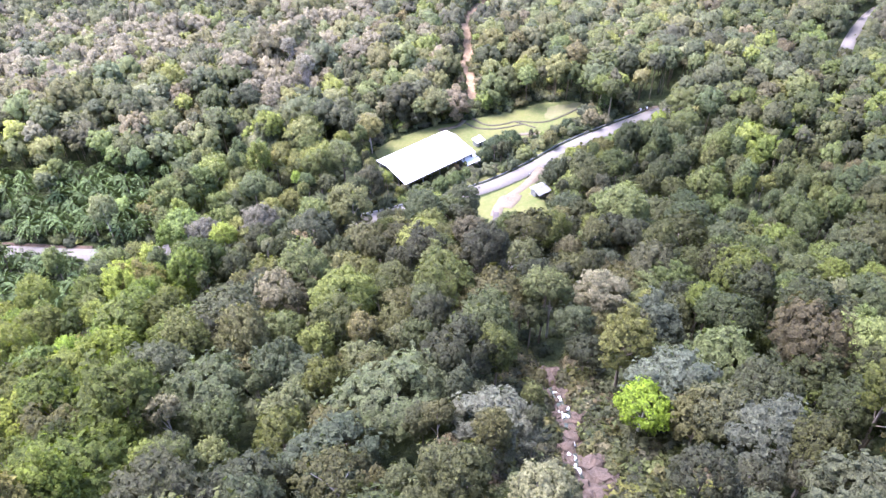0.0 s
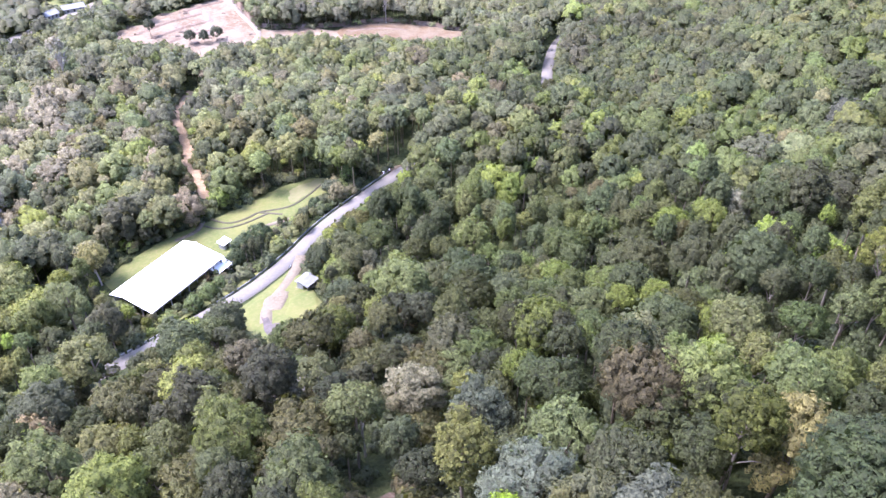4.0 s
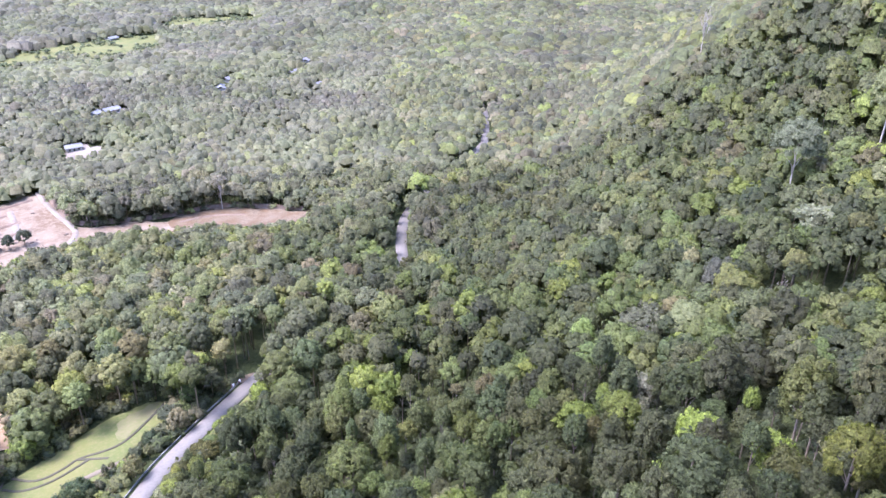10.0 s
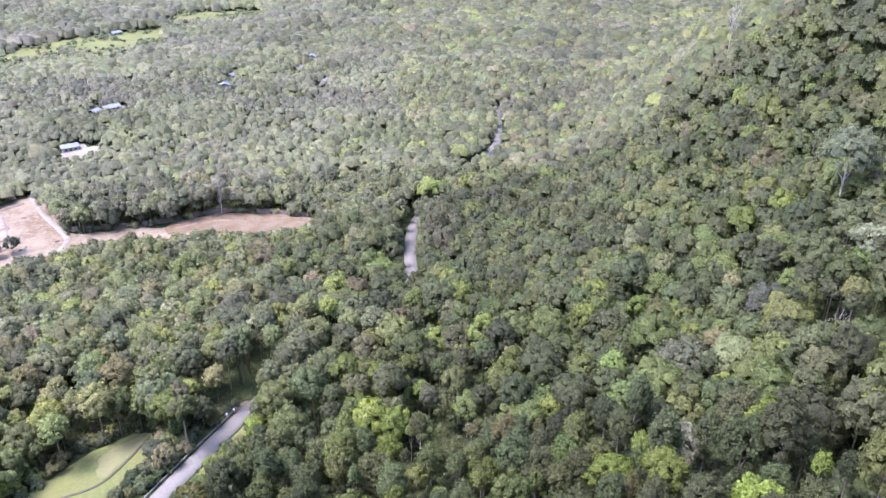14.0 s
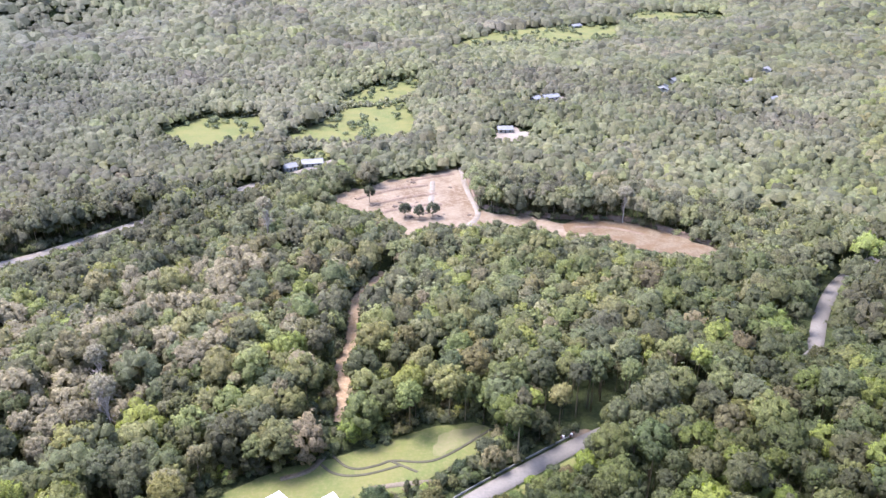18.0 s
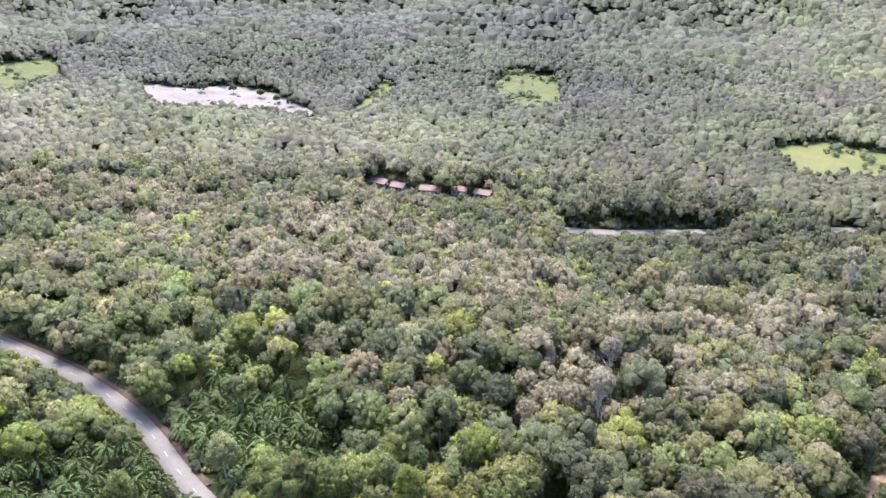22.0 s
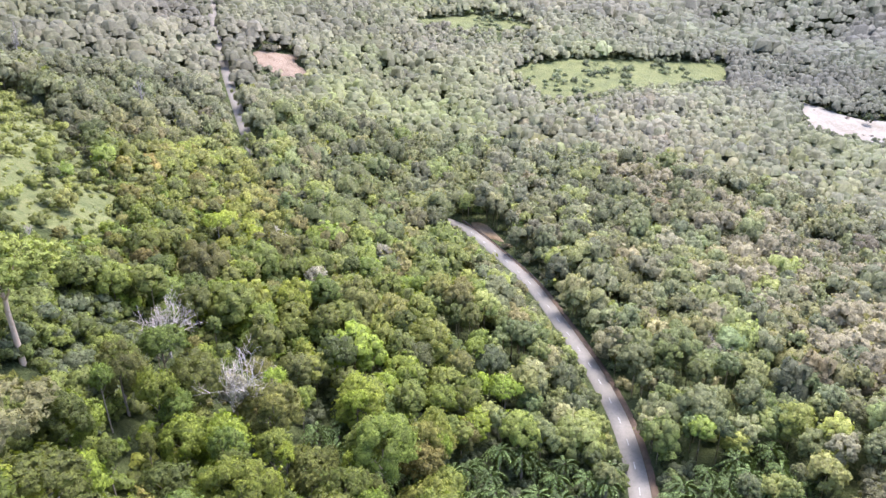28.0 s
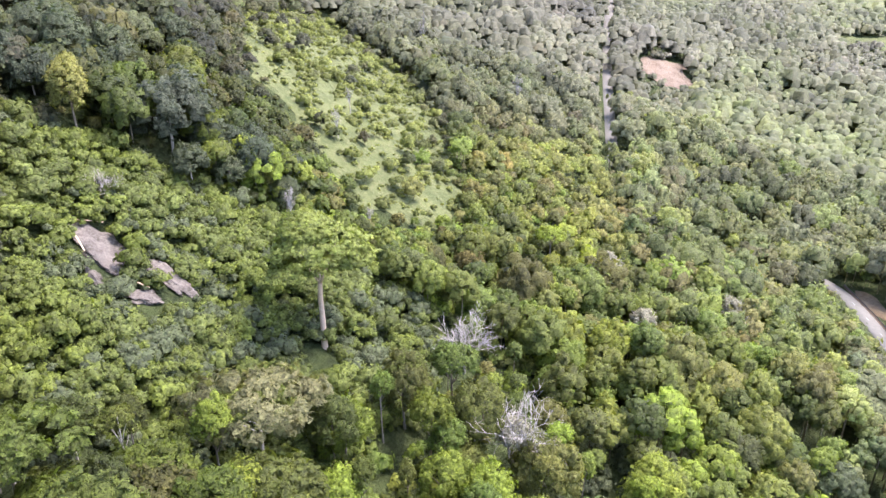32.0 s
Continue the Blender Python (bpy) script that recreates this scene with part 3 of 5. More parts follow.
def any_of(polys, x, y):
    return np.logical_or.reduce([inside(p, x, y) for p in polys])


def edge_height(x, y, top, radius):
    """Lowers trees that would hide an opening from the camera's path: the greatest share of the height that leaves it
    in view.
    """
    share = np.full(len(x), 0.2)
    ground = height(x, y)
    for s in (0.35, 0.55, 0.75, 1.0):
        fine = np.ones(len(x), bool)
        # points on the camera's path, each with the ground it looks over
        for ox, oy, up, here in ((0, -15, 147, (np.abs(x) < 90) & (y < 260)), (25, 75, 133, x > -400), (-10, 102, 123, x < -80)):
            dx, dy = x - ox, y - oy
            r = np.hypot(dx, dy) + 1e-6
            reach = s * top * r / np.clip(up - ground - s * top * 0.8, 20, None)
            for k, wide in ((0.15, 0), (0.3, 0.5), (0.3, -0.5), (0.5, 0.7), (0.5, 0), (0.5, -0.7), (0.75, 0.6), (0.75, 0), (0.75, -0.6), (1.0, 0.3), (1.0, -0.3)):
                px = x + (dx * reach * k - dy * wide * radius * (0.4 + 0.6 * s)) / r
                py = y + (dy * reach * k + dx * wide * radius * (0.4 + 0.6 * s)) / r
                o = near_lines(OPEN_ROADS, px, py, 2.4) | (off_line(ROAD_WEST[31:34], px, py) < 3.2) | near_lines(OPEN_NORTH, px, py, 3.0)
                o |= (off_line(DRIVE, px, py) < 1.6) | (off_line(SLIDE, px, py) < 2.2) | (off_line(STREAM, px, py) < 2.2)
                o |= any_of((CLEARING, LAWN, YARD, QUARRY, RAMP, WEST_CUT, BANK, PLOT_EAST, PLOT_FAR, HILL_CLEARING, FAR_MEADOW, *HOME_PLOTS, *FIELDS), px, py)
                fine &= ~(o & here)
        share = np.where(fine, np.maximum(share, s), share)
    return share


def scatter(cell, r0, r1, a0, a1):
    """Uneven tree places in a ring round the middle of the plan, between two headings to the left of north."""
    n = int(2 * r1 / cell) + 2
    gx, gy = np.meshgrid(np.arange(n), np.arange(n))
    x = (gx.ravel() - n / 2 + rng.uniform(-0.48, 0.48, n * n) + 0.5 * (gy.ravel() % 2)) * cell + CENTRE[0]
    y = (gy.ravel() - n / 2 + rng.uniform(-0.48, 0.48, n * n)) * cell + CENTRE[1]
    r, a = np.hypot(x - CENTRE[0], y - CENTRE[1]), np.degrees(np.arctan2(CENTRE[0] - x, y - CENTRE[1]))
    keep = (r >= r0) & (r < r1) & (a > a0) & (a < a1)
    x, y = x[keep], y[keep]
    keep = ~open_ground(x, y)
    for sx, sy, sr in KEPT_CLEAR:
        keep &= np.hypot(x - sx, y - sy) > 0.75 * sr
    return x[keep], y[keep]


def patchy(x, y, s, k):
    """Slow random patches over the plan, about -1 to 1."""
    return np.sin(x / s + k) * np.sin(y / s * 1.1 + 2 * k) + 0.6 * np.sin((x + y) / s * 2.1 + k * 3) * np.sin((x - y) / s * 1.7 + k)


def species(x, y):
    """A kind and a colour for each tree place; the colour also holds haze and shade by region."""
    n = len(x)
    p = rng.uniform(size=n) + 0.10 * patchy(x, y, 28.0, 4.0)
    kind = np.where(p < 0.40, 0, np.where(p < 0.72, 1, np.where(p < 0.80, 2, np.where(p < 0.855, 3, np.where(p < 0.875, 4, 5)))))
    west_hill = inside([(-60, 110), (-260, 95), (-330, -20), (-120, -60), (-40, 20)], x, y)
    kind = np.where(west_hill & (kind == 0) & (rng.uniform(size=n) < 0.6), 1, kind)
    kind = np.where(west_hill & (rng.uniform(size=n) < 0.2), 2, np.where(west_hill & (rng.uniform(size=n) < 0.1), 4, kind))
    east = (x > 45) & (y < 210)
    kind = np.where(east & (kind >= 3) & (rng.uniform(size=n) < 0.35), 1, kind)
    kind = np.where(east & (kind == 1) & (rng.uniform(size=n) < 0.25), 0, kind)
    pale = any_of(PALE_WOODS, x, y) & (rng.uniform(size=n) + 0.25 * patchy(x, y, 18.0, 5.0) < 0.62)
    kind = np.where(pale, np.where(rng.uniform(size=n) < 0.85, 3, 5), kind)
    colour = PALETTE[kind] * rng.uniform(0.60, 1.38, (n, 1)) * rng.uniform(0.92, 1.08, (n, 3))
    colour *= 1 + 0.15 * patchy(x, y, 60.0, 1.0)[:, None]
    colour *= np.where((west_hill | ((x < -60) & (y < 100) & (y > 0)))[:, None], [0.84, 0.95, 0.43], 1.0)
    colour *= np.where(((x < -40) & (x > -200) & (y >= 100) & (y < 185))[:, None], [1.10, 1.18, 0.95], 1.0)
    # east ridge: dark forest, with cloud and hill shade put into its leaves
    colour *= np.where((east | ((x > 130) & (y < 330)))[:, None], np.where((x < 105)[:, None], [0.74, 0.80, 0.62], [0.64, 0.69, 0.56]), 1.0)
    # near crowns darkened against the far ones, part of the painted haze
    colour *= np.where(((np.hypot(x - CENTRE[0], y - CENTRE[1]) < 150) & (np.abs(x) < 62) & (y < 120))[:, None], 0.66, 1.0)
    colour *= np.where((any_of(PALE_WOODS, x, y) | ((x < 0) & (y > 215) & (y < 420)))[:, None], [1.04, 1.03, 1.08], 1.0)
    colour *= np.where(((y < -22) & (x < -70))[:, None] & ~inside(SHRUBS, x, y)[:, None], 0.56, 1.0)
    # leaves turn paler and greyer with distance: haze put into the base colour
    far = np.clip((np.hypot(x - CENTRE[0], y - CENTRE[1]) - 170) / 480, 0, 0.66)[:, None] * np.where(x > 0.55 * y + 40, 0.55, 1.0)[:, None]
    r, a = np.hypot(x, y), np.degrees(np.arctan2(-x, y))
    # north-west mountain leaves are darkened: cloud shade put into their colour
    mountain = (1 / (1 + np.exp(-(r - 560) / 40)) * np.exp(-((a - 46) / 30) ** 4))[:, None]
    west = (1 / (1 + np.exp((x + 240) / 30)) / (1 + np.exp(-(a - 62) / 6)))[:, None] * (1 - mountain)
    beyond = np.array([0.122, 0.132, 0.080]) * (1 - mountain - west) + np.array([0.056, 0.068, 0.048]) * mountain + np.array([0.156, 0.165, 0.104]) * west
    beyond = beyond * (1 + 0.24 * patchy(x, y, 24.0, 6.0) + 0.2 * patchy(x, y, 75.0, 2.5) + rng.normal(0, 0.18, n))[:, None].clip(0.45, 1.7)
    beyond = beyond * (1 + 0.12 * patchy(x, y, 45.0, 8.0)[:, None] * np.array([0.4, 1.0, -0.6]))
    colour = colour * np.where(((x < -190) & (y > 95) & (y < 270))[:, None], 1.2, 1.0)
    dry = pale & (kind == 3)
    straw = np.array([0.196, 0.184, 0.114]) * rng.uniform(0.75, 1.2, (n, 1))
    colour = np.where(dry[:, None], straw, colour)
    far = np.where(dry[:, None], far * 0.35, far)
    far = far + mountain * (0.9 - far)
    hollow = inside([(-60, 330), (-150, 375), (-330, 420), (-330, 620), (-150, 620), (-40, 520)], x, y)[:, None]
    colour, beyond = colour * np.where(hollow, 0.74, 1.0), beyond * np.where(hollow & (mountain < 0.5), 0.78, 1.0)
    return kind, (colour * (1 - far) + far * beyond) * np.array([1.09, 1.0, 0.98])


def plant(sets, x, y, z, radius, high, colour, trunk):
    """Joined crowns and trunks at the given places: quads, colours and normals."""
    quads, tints, normals = [], [], []
    which = rng.integers(0, len(sets), len(x))
    spin = rng.uniform(0, 2 * np.pi, len(x))
    for k, (q, nq) in enumerate(sets):
        i = np.nonzero(which == k)[0]
        if not len(i):
            continue
        c, s = np.cos(spin[i])[:, None, None], np.sin(spin[i])[:, None, None]
        o = q[None] * radius[i][:, None, None, None]
        stretch = rng.uniform(0.85, 1.2, (len(i), 1, 1))
        quads.append(np.stack([o[..., 0] * c - o[..., 1] * s + x[i][:, None, None], o[..., 0] * s + o[..., 1] * c + y[i][:, None, None],
                               o[..., 2] * stretch + (z + high)[i][:, None, None]], -1).reshape(-1, 4, 3).astype(np.float32))
        normals.append(np.stack([nq[None, ..., 0] * c - nq[None, ..., 1] * s, nq[None, ..., 0] * s + nq[None, ..., 1] * c,
                                 np.broadcast_to(nq[None, ..., 2], (len(i), *nq.shape[:2]))], -1).reshape(-1, 4, 3).astype(np.float32))
        tints.append(np.repeat(colour[i], len(q), 0))
    if trunk:
        q, nq = stem(1.0, 0.018)
        o = q[None] * high[:, None, None, None] + np.stack([x, y, z], 1)[:, None, None, :]
        quads.append(o.reshape(-1, 4, 3).astype(np.float32))
        normals.append(np.broadcast_to(nq[None], (len(x), *nq.shape)).reshape(-1, 4, 3).astype(np.float32))
        tints.append(np.repeat(np.array([[0.20, 0.165, 0.125]]) * rng.uniform(0.6, 1.6, (len(x), 1)), 4, 0))
    return np.concatenate(quads), np.concatenate(tints), np.concatenate(normals)


def grove(x, y, size, tall, uneven=1.0):
    """Sizes, heights and colours for tree places; low ones where they would hide openings from the camera."""
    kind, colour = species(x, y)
    radius = size * rng.lognormal(-0.08, 0.32 * uneven, len(x)).clip(0.45, 1.6)
    high = tall * rng.uniform(1 - 0.4 * uneven, 1 + 0.45 * uneven, len(x)) * (1 + 0.25 * patchy(x, y, 35.0, 2.0)) + radius * 0.25
    high = np.maximum(high * np.where((x < -70) & (x > -200) & (y < 60), 0.62, 1.0), 2.5)
    sparse = inside([(-300, -62), (-240, -40), (-198, -8), (-150, 4), (-148, 30), (-200, 42), (-262, 22), (-300, -14)], x, y)
    radius, high = radius * np.where(sparse, 0.66, 1), high * np.where(sparse, 0.6, 1)
    colour = colour * np.where(sparse[:, None], [1.25, 1.15, 0.95], 1.0)
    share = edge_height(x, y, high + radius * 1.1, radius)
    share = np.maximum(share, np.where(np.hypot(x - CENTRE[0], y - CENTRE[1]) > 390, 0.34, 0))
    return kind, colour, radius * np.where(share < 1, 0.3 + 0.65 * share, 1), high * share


def woods(name, label, sets, cell, r0, r1, a0, a1, size, tall, trunk, mat, uneven=1.0):
    x, y = scatter(cell, r0, r1, a0, a1)
    keep = ~(inside(SHRUBS, x, y) | (any_of(PALMS, x, y) & (rng.uniform(size=len(x)) < 0.85)))
    x, y = x[keep], y[keep]
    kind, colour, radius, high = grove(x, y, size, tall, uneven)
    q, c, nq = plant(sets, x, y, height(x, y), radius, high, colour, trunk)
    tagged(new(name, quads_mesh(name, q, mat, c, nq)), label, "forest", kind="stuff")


# single trees near the ridge, each with its trunk and crown
def log(points, radii, sides=7):
    """A bent tapered limb as vertices and faces."""
    verts, faces = [], []
    for p, r in zip(points, radii):
        for k in range(sides):
            a = 2 * math.pi * k / sides
            verts.append((p[0] + r * math.cos(a), p[1] + r * math.sin(a), p[2]))
    for i in range(len(points) - 1):
        for k in range(sides):
            a, b = i * sides + k, i * sides + (k + 1) % sides
            faces.append((a, b, b + sides, a + sides))
    return verts, faces


def joined(pieces):
    verts, faces = [], []
    for v, f in pieces:
        base = len(verts)
        verts += v
        faces += [tuple(base + i for i in one) for one in f]
    return verts, faces


def trunk_mesh(name, mat, forks):
    """A trunk of height 1 with limbs that reach into the crown."""
    lean = rng.normal(0, 0.02, 2)
    pieces = [log([(0, 0, -0.12), (0, 0, 0.02), (lean[0], lean[1], 0.5), (lean[0] * 1.5, lean[1] * 1.5, 1.0)], (0.036, 0.028, 0.021, 0.013))]
    for k in range(forks):
        a, z = k * 2.4 + rng.uniform(-0.4, 0.4), rng.uniform(0.55, 0.78)
        r = rng.uniform(0.18, 0.30)
        pieces.append(log([(lean[0], lean[1], z), (r * 0.55 * math.cos(a), r * 0.55 * math.sin(a), z + 0.12), (r * math.cos(a), r * math.sin(a), z + 0.18)], (0.012, 0.009, 0.005), 5))
    return mesh_of(name, *joined(pieces), mat, smooth=True)


TRUNKS = [trunk_mesh("trunk", BARK, 5) for _ in range(3)] + [trunk_mesh("trunk", PALE_BARK, 5) for _ in range(3)]


def crown_mesh(q, nq):
    return quads_mesh("crown", q, LEAF, None, nq)


CROWNS = {"round": [crown_mesh(*c) for c in NEAR], "tall": [crown_mesh(*c) for c in TALL], "umbrella": [crown_mesh(*c) for c in UMBRELLA], "airy": [crown_mesh(*c) for c in AIRY]}


def tree(name, label, shape, x, y, radius, high, colour, pale=False, group="trees of the ridge forest"):
    """One tree: a trunk as high as the crown's middle, and a crown."""
    root = tagged(new(name), label, "tree", group)
    root.matrix_world = pose(x, y, float(height(x, y)), 0, 0, rng.uniform(0, 360))
    stem_part = part("trunk", TRUNKS[int(rng.integers(3)) + (3 if pale else 0)], root)
    stem_part.scale = (*(min(max(high, radius * 1.3), radius * 2.1, 13),) * 2, high * 1.03)
    top = part("crown", CROWNS[shape][int(rng.integers(len(CROWNS[shape])))], root)
    top.location, top.scale = (0, 0, high), (radius, radius * rng.uniform(0.9, 1.1), radius * rng.uniform(0.85, 1.2))
    top.color = (*[float(c) for c in colour], 1.0)
    return root


KINDS = {0: ("broadleaf_tree", "dark green broadleaf tree with a dense lumpy crown"), 1: ("rainforest_tree", "mid-green rainforest tree with a rounded crown"),
         2: ("lime_leaved_tree", "fresh yellow-green tree with a bright crown"), 3: ("rubber_tree", "pale grey-green tree with thin dry foliage"),
         4: ("rusty_leaved_tree", "brownish tree with rusty young foliage"), 5: ("olive_leaved_tree", "olive green tree with a spreading crown")}
x, y = scatter(6.2, 0, 138, -181, 181)
keep = ~(inside(SHRUBS, x, y) | (any_of(PALMS, x, y) & (rng.uniform(size=len(x)) < 0.85)))
x, y = x[keep], y[keep]
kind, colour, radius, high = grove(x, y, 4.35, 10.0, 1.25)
count, rest = {}, []
order = np.argsort(np.where(np.degrees(np.arctan2(CENTRE[0] - x, y - CENTRE[1])) ** 2 < 165 ** 2, 0, 1000) + np.hypot(x, y - 60))
for i in order:
    name, label = KINDS[int(kind[i])]
    if name in count and count[name] >= 300:
        name, label = ("canopy_tree", "tall green forest tree with a narrow crown")
        if count.get(name, 0) >= 300:
            rest.append(i)
            continue
    count[name] = count.get(name, 0) + 1
    shape = "tall" if name == "canopy_tree" else "airy" if kind[i] == 3 else rng.choice(["round", "round", "round", "tall", "airy"]) if kind[i] != 5 else rng.choice(["umbrella", "round"])
    r = radius[i] * (0.8 if shape == "tall" else 1.2 if shape == "umbrella" else 1.0)
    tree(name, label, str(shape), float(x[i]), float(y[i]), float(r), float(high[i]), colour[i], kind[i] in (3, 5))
if rest:
    q, c, nq = plant(NEAR, x[rest], y[rest], height(x[rest], y[rest]), radius[rest], high[rest], colour[rest], True)
    tagged(new("forest", quads_mesh("forest", q, WOODS, c, nq)), "dense green forest on the ridge", "forest", kind="stuff")

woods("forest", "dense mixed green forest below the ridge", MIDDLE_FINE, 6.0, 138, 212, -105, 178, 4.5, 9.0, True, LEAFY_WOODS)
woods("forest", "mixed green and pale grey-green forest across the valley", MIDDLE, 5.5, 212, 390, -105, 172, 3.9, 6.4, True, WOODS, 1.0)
# far leaves carry painted haze; low trees keep the gaps between them shallow
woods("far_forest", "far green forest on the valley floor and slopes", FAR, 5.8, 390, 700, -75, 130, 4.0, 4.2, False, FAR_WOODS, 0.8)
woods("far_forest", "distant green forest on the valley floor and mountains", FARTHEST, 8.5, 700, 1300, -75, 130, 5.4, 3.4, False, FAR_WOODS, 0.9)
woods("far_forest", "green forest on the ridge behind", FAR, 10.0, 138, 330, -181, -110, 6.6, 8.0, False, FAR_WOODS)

SLABS = ((-82.0, -10.5, 5.6, 3.0, 95, "bare grey-pink rock slab on the overgrown slope"), (-88.6, -2.5, 4.6, 1.8, 102, "smooth grey rock slab on the overgrown slope"),
         (-81.7, 0.2, 2.7, 1.2, 160, "small bare rock slab on the overgrown slope"), (-77.2, -5.5, 1.8, 1.0, 80, "small bare rock slab on the overgrown slope"))


def near_rock(x, y):
    """Distance from the bare slabs, in units of their own size."""
    best = np.full(np.shape(x), 9.0)
    for sx, sy, length, width, turn, _ in SLABS:
        c, s = math.cos(radians(turn)), math.sin(radians(turn))
        best = np.minimum(best, np.hypot(((x - sx) * c + (y - sy) * s) / (length + 1.0), ((y - sy) * c - (x - sx) * s) / (width + 1.0)))
    return best


# low vine-covered shrubs on the steep slope and young growth in the openings
n = 12000
x, y = rng.uniform(-160, -40, n), rng.uniform(-60, 46, n)
keep = inside(SHRUBS, x, y) & (np.hypot(x + 101.5, y - 21.0) > 3.6) & (np.hypot(x + 74, y - 34) > 4) & (near_rock(x, y) > 0.92) & (near_rock(x - 1.0, y - 2.0) > 0.85)
x, y = x[keep], y[keep]
blend = np.clip(0.45 + 0.5 * patchy(x, y, 6.0, 2.0) + rng.normal(0, 0.25, len(x)), 0, 1)[:, None]
c = (PALETTE[2] * 0.95 * blend + PALETTE[1] * 1.1 * (1 - blend)) * np.array([1.05, 1.05, 0.7]) * rng.uniform(0.7, 1.2, (len(x), 1)) * 0.86
c = np.where((rng.uniform(size=len(x)) + 0.3 * patchy(x, y, 10.0, 7.0) < 0.22)[:, None], PALETTE[0] * 1.05, c)
rad = (1.1 * rng.lognormal(0, 0.42, len(x))).clip(0.5, 3.0)
q, c, nq = plant(SHRUB_LOW, x, y, height(x, y), rad, rad * 0.4 + rng.uniform(0, 3.0, len(x)) * (patchy(x, y, 9.0, 5.0) > 0.05), c, False)
tagged(new("shrubs", quads_mesh("shrubs", q, LEAFY_WOODS, c, nq)), "bright green vine-covered shrubs on the steep slope", "shrubs", kind="stuff")
n = 3800
x, y = rng.uniform(-325, -145, n), rng.uniform(-185, 5, n)
keep = inside(HILL_CLEARING, x, y)
x, y = x[keep], y[keep]
rad = rng.uniform(0.4, 1.2, len(x)) * rng.choice([1, 1, 1, 2.2], len(x))
q, c, nq = plant(SHRUB_LOW, x, y, height(x, y), rad, rad * rng.uniform(0.2, 1.3, len(x)) ** 2, PALETTE[1] * np.array([1.35, 1.24, 0.75]) * rng.uniform(0.7, 1.3, (len(x), 1)), True)
tagged(new("young_trees", quads_mesh("young_trees", q, WOODS, c, nq)), "thin young trees scattered in the hillside grass", "young trees", kind="stuff")

n = 560
x, y = rng.uniform(-325, -140, n), rng.uniform(-185, 8, n)
keep = inside(HILL_CLEARING, x, y) & (patchy(x, y, 16.0, 1.0) + rng.normal(0, 0.4, n) > 0.15)
x, y = x[keep], y[keep]
rad = rng.uniform(1.2, 2.8, len(x))
q, c, nq = plant(MIDDLE, x, y, height(x, y), rad, rad * rng.uniform(1.0, 2.2, len(x)), species(x, y)[1] * rng.uniform(0.75, 1.25, (len(x), 1)), True)
tagged(new("young_trees", quads_mesh("young_trees", q, LEAFY_WOODS, c, nq)), "light-crowned young trees with thin trunks on the grassy slope", "young trees", kind="stuff")

# scattered trees and bushes in the open fields
fx, fy = [], []
for poly in FIELDS + [FAR_MEADOW, RAMP]:
    xs, ys = zip(*poly)
    n = int((max(xs) - min(xs)) * (max(ys) - min(ys)) / 48)
    px, py = rng.uniform(min(xs), max(xs), n), rng.uniform(min(ys), max(ys), n)
    keep = inside(poly, px, py) & (patchy(px, py, 14.0, 3.0) + rng.normal(0, 0.25, n) > 0.1)
    fx, fy = np.r_[fx, px[keep]], np.r_[fy, py[keep]]
rad = rng.uniform(1.0, 3.0, len(fx))
q, c, nq = plant(BUSH, fx, fy, height(fx, fy), rad, rad * rng.uniform(0.4, 1.2, len(fx)), PALETTE[0] * 1.1 * rng.uniform(0.8, 1.6, (len(fx), 1)), False)
tagged(new("field_bushes", quads_mesh("field_bushes", q, WOODS, c, nq)), "dark bushes scattered over the open fields", "bushes", kind="stuff")

# low bushes under and between the trees, and thicker ones along the edges of the openings
x, y = scatter(4.2, 0, 178, -120, 181)
wx, wy = scatter(3.4, 150, 300, 95, 150)
keep = (wx > -260) & (rng.uniform(size=len(wx)) < 0.9)
x, y = np.r_[x, wx[keep]], np.r_[y, wy[keep]]
keep = ~inside(SHRUBS, x, y)
x, y = x[keep], y[keep]
rad = rng.uniform(1.0, 2.6, len(x))
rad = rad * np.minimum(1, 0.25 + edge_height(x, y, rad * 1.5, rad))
# bushes between trunks get darkened leaves: the gaps' shade put into colour
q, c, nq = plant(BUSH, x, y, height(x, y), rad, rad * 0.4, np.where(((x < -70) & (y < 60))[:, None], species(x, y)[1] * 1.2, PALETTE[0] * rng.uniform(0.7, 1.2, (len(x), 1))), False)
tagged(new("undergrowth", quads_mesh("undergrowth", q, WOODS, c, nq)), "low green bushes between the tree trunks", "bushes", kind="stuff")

ex, ey = [np.zeros(0)], [np.zeros(0)]
for line, reach in ([(poly + poly[:1], 20) for poly in (CLEARING, LAWN, YARD, QUARRY, *FIELDS, FAR_MEADOW, RAMP, PLOT_EAST, PLOT_FAR, HILL_CLEARING, WEST_CUT)] + [(r, 17) for r in OPEN_NORTH + OPEN_ROADS] + [(r, 7) for r in OPEN_NORTH] + [(poly + poly[:1], 7) for poly in HOME_PLOTS]):
    p = smooth_line(line, 0.75)
    side = rng.normal(0, reach * 0.55, (len(p), 2))
    ex.append(p[:, 0] + side[:, 0])
    ey.append(p[:, 1] + side[:, 1])
x, y = np.concatenate(ex), np.concatenate(ey)
keep = ~open_ground(x, y) & (near_rock(x, y) > 1.2)
x, y = x[keep], y[keep]
p = np.repeat(smooth_line(SLIDE, 1.2), 2, 0)
x, y = np.r_[x, p[:, 0] + np.where(np.arange(len(p)) % 2, 1, -1) * rng.uniform(3.2, 5.6, len(p))], np.r_[y, p[:, 1] + rng.normal(0, 0.6, len(p))]
rad = rng.uniform(1.1, 2.8, len(x))
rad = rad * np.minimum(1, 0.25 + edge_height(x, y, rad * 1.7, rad))
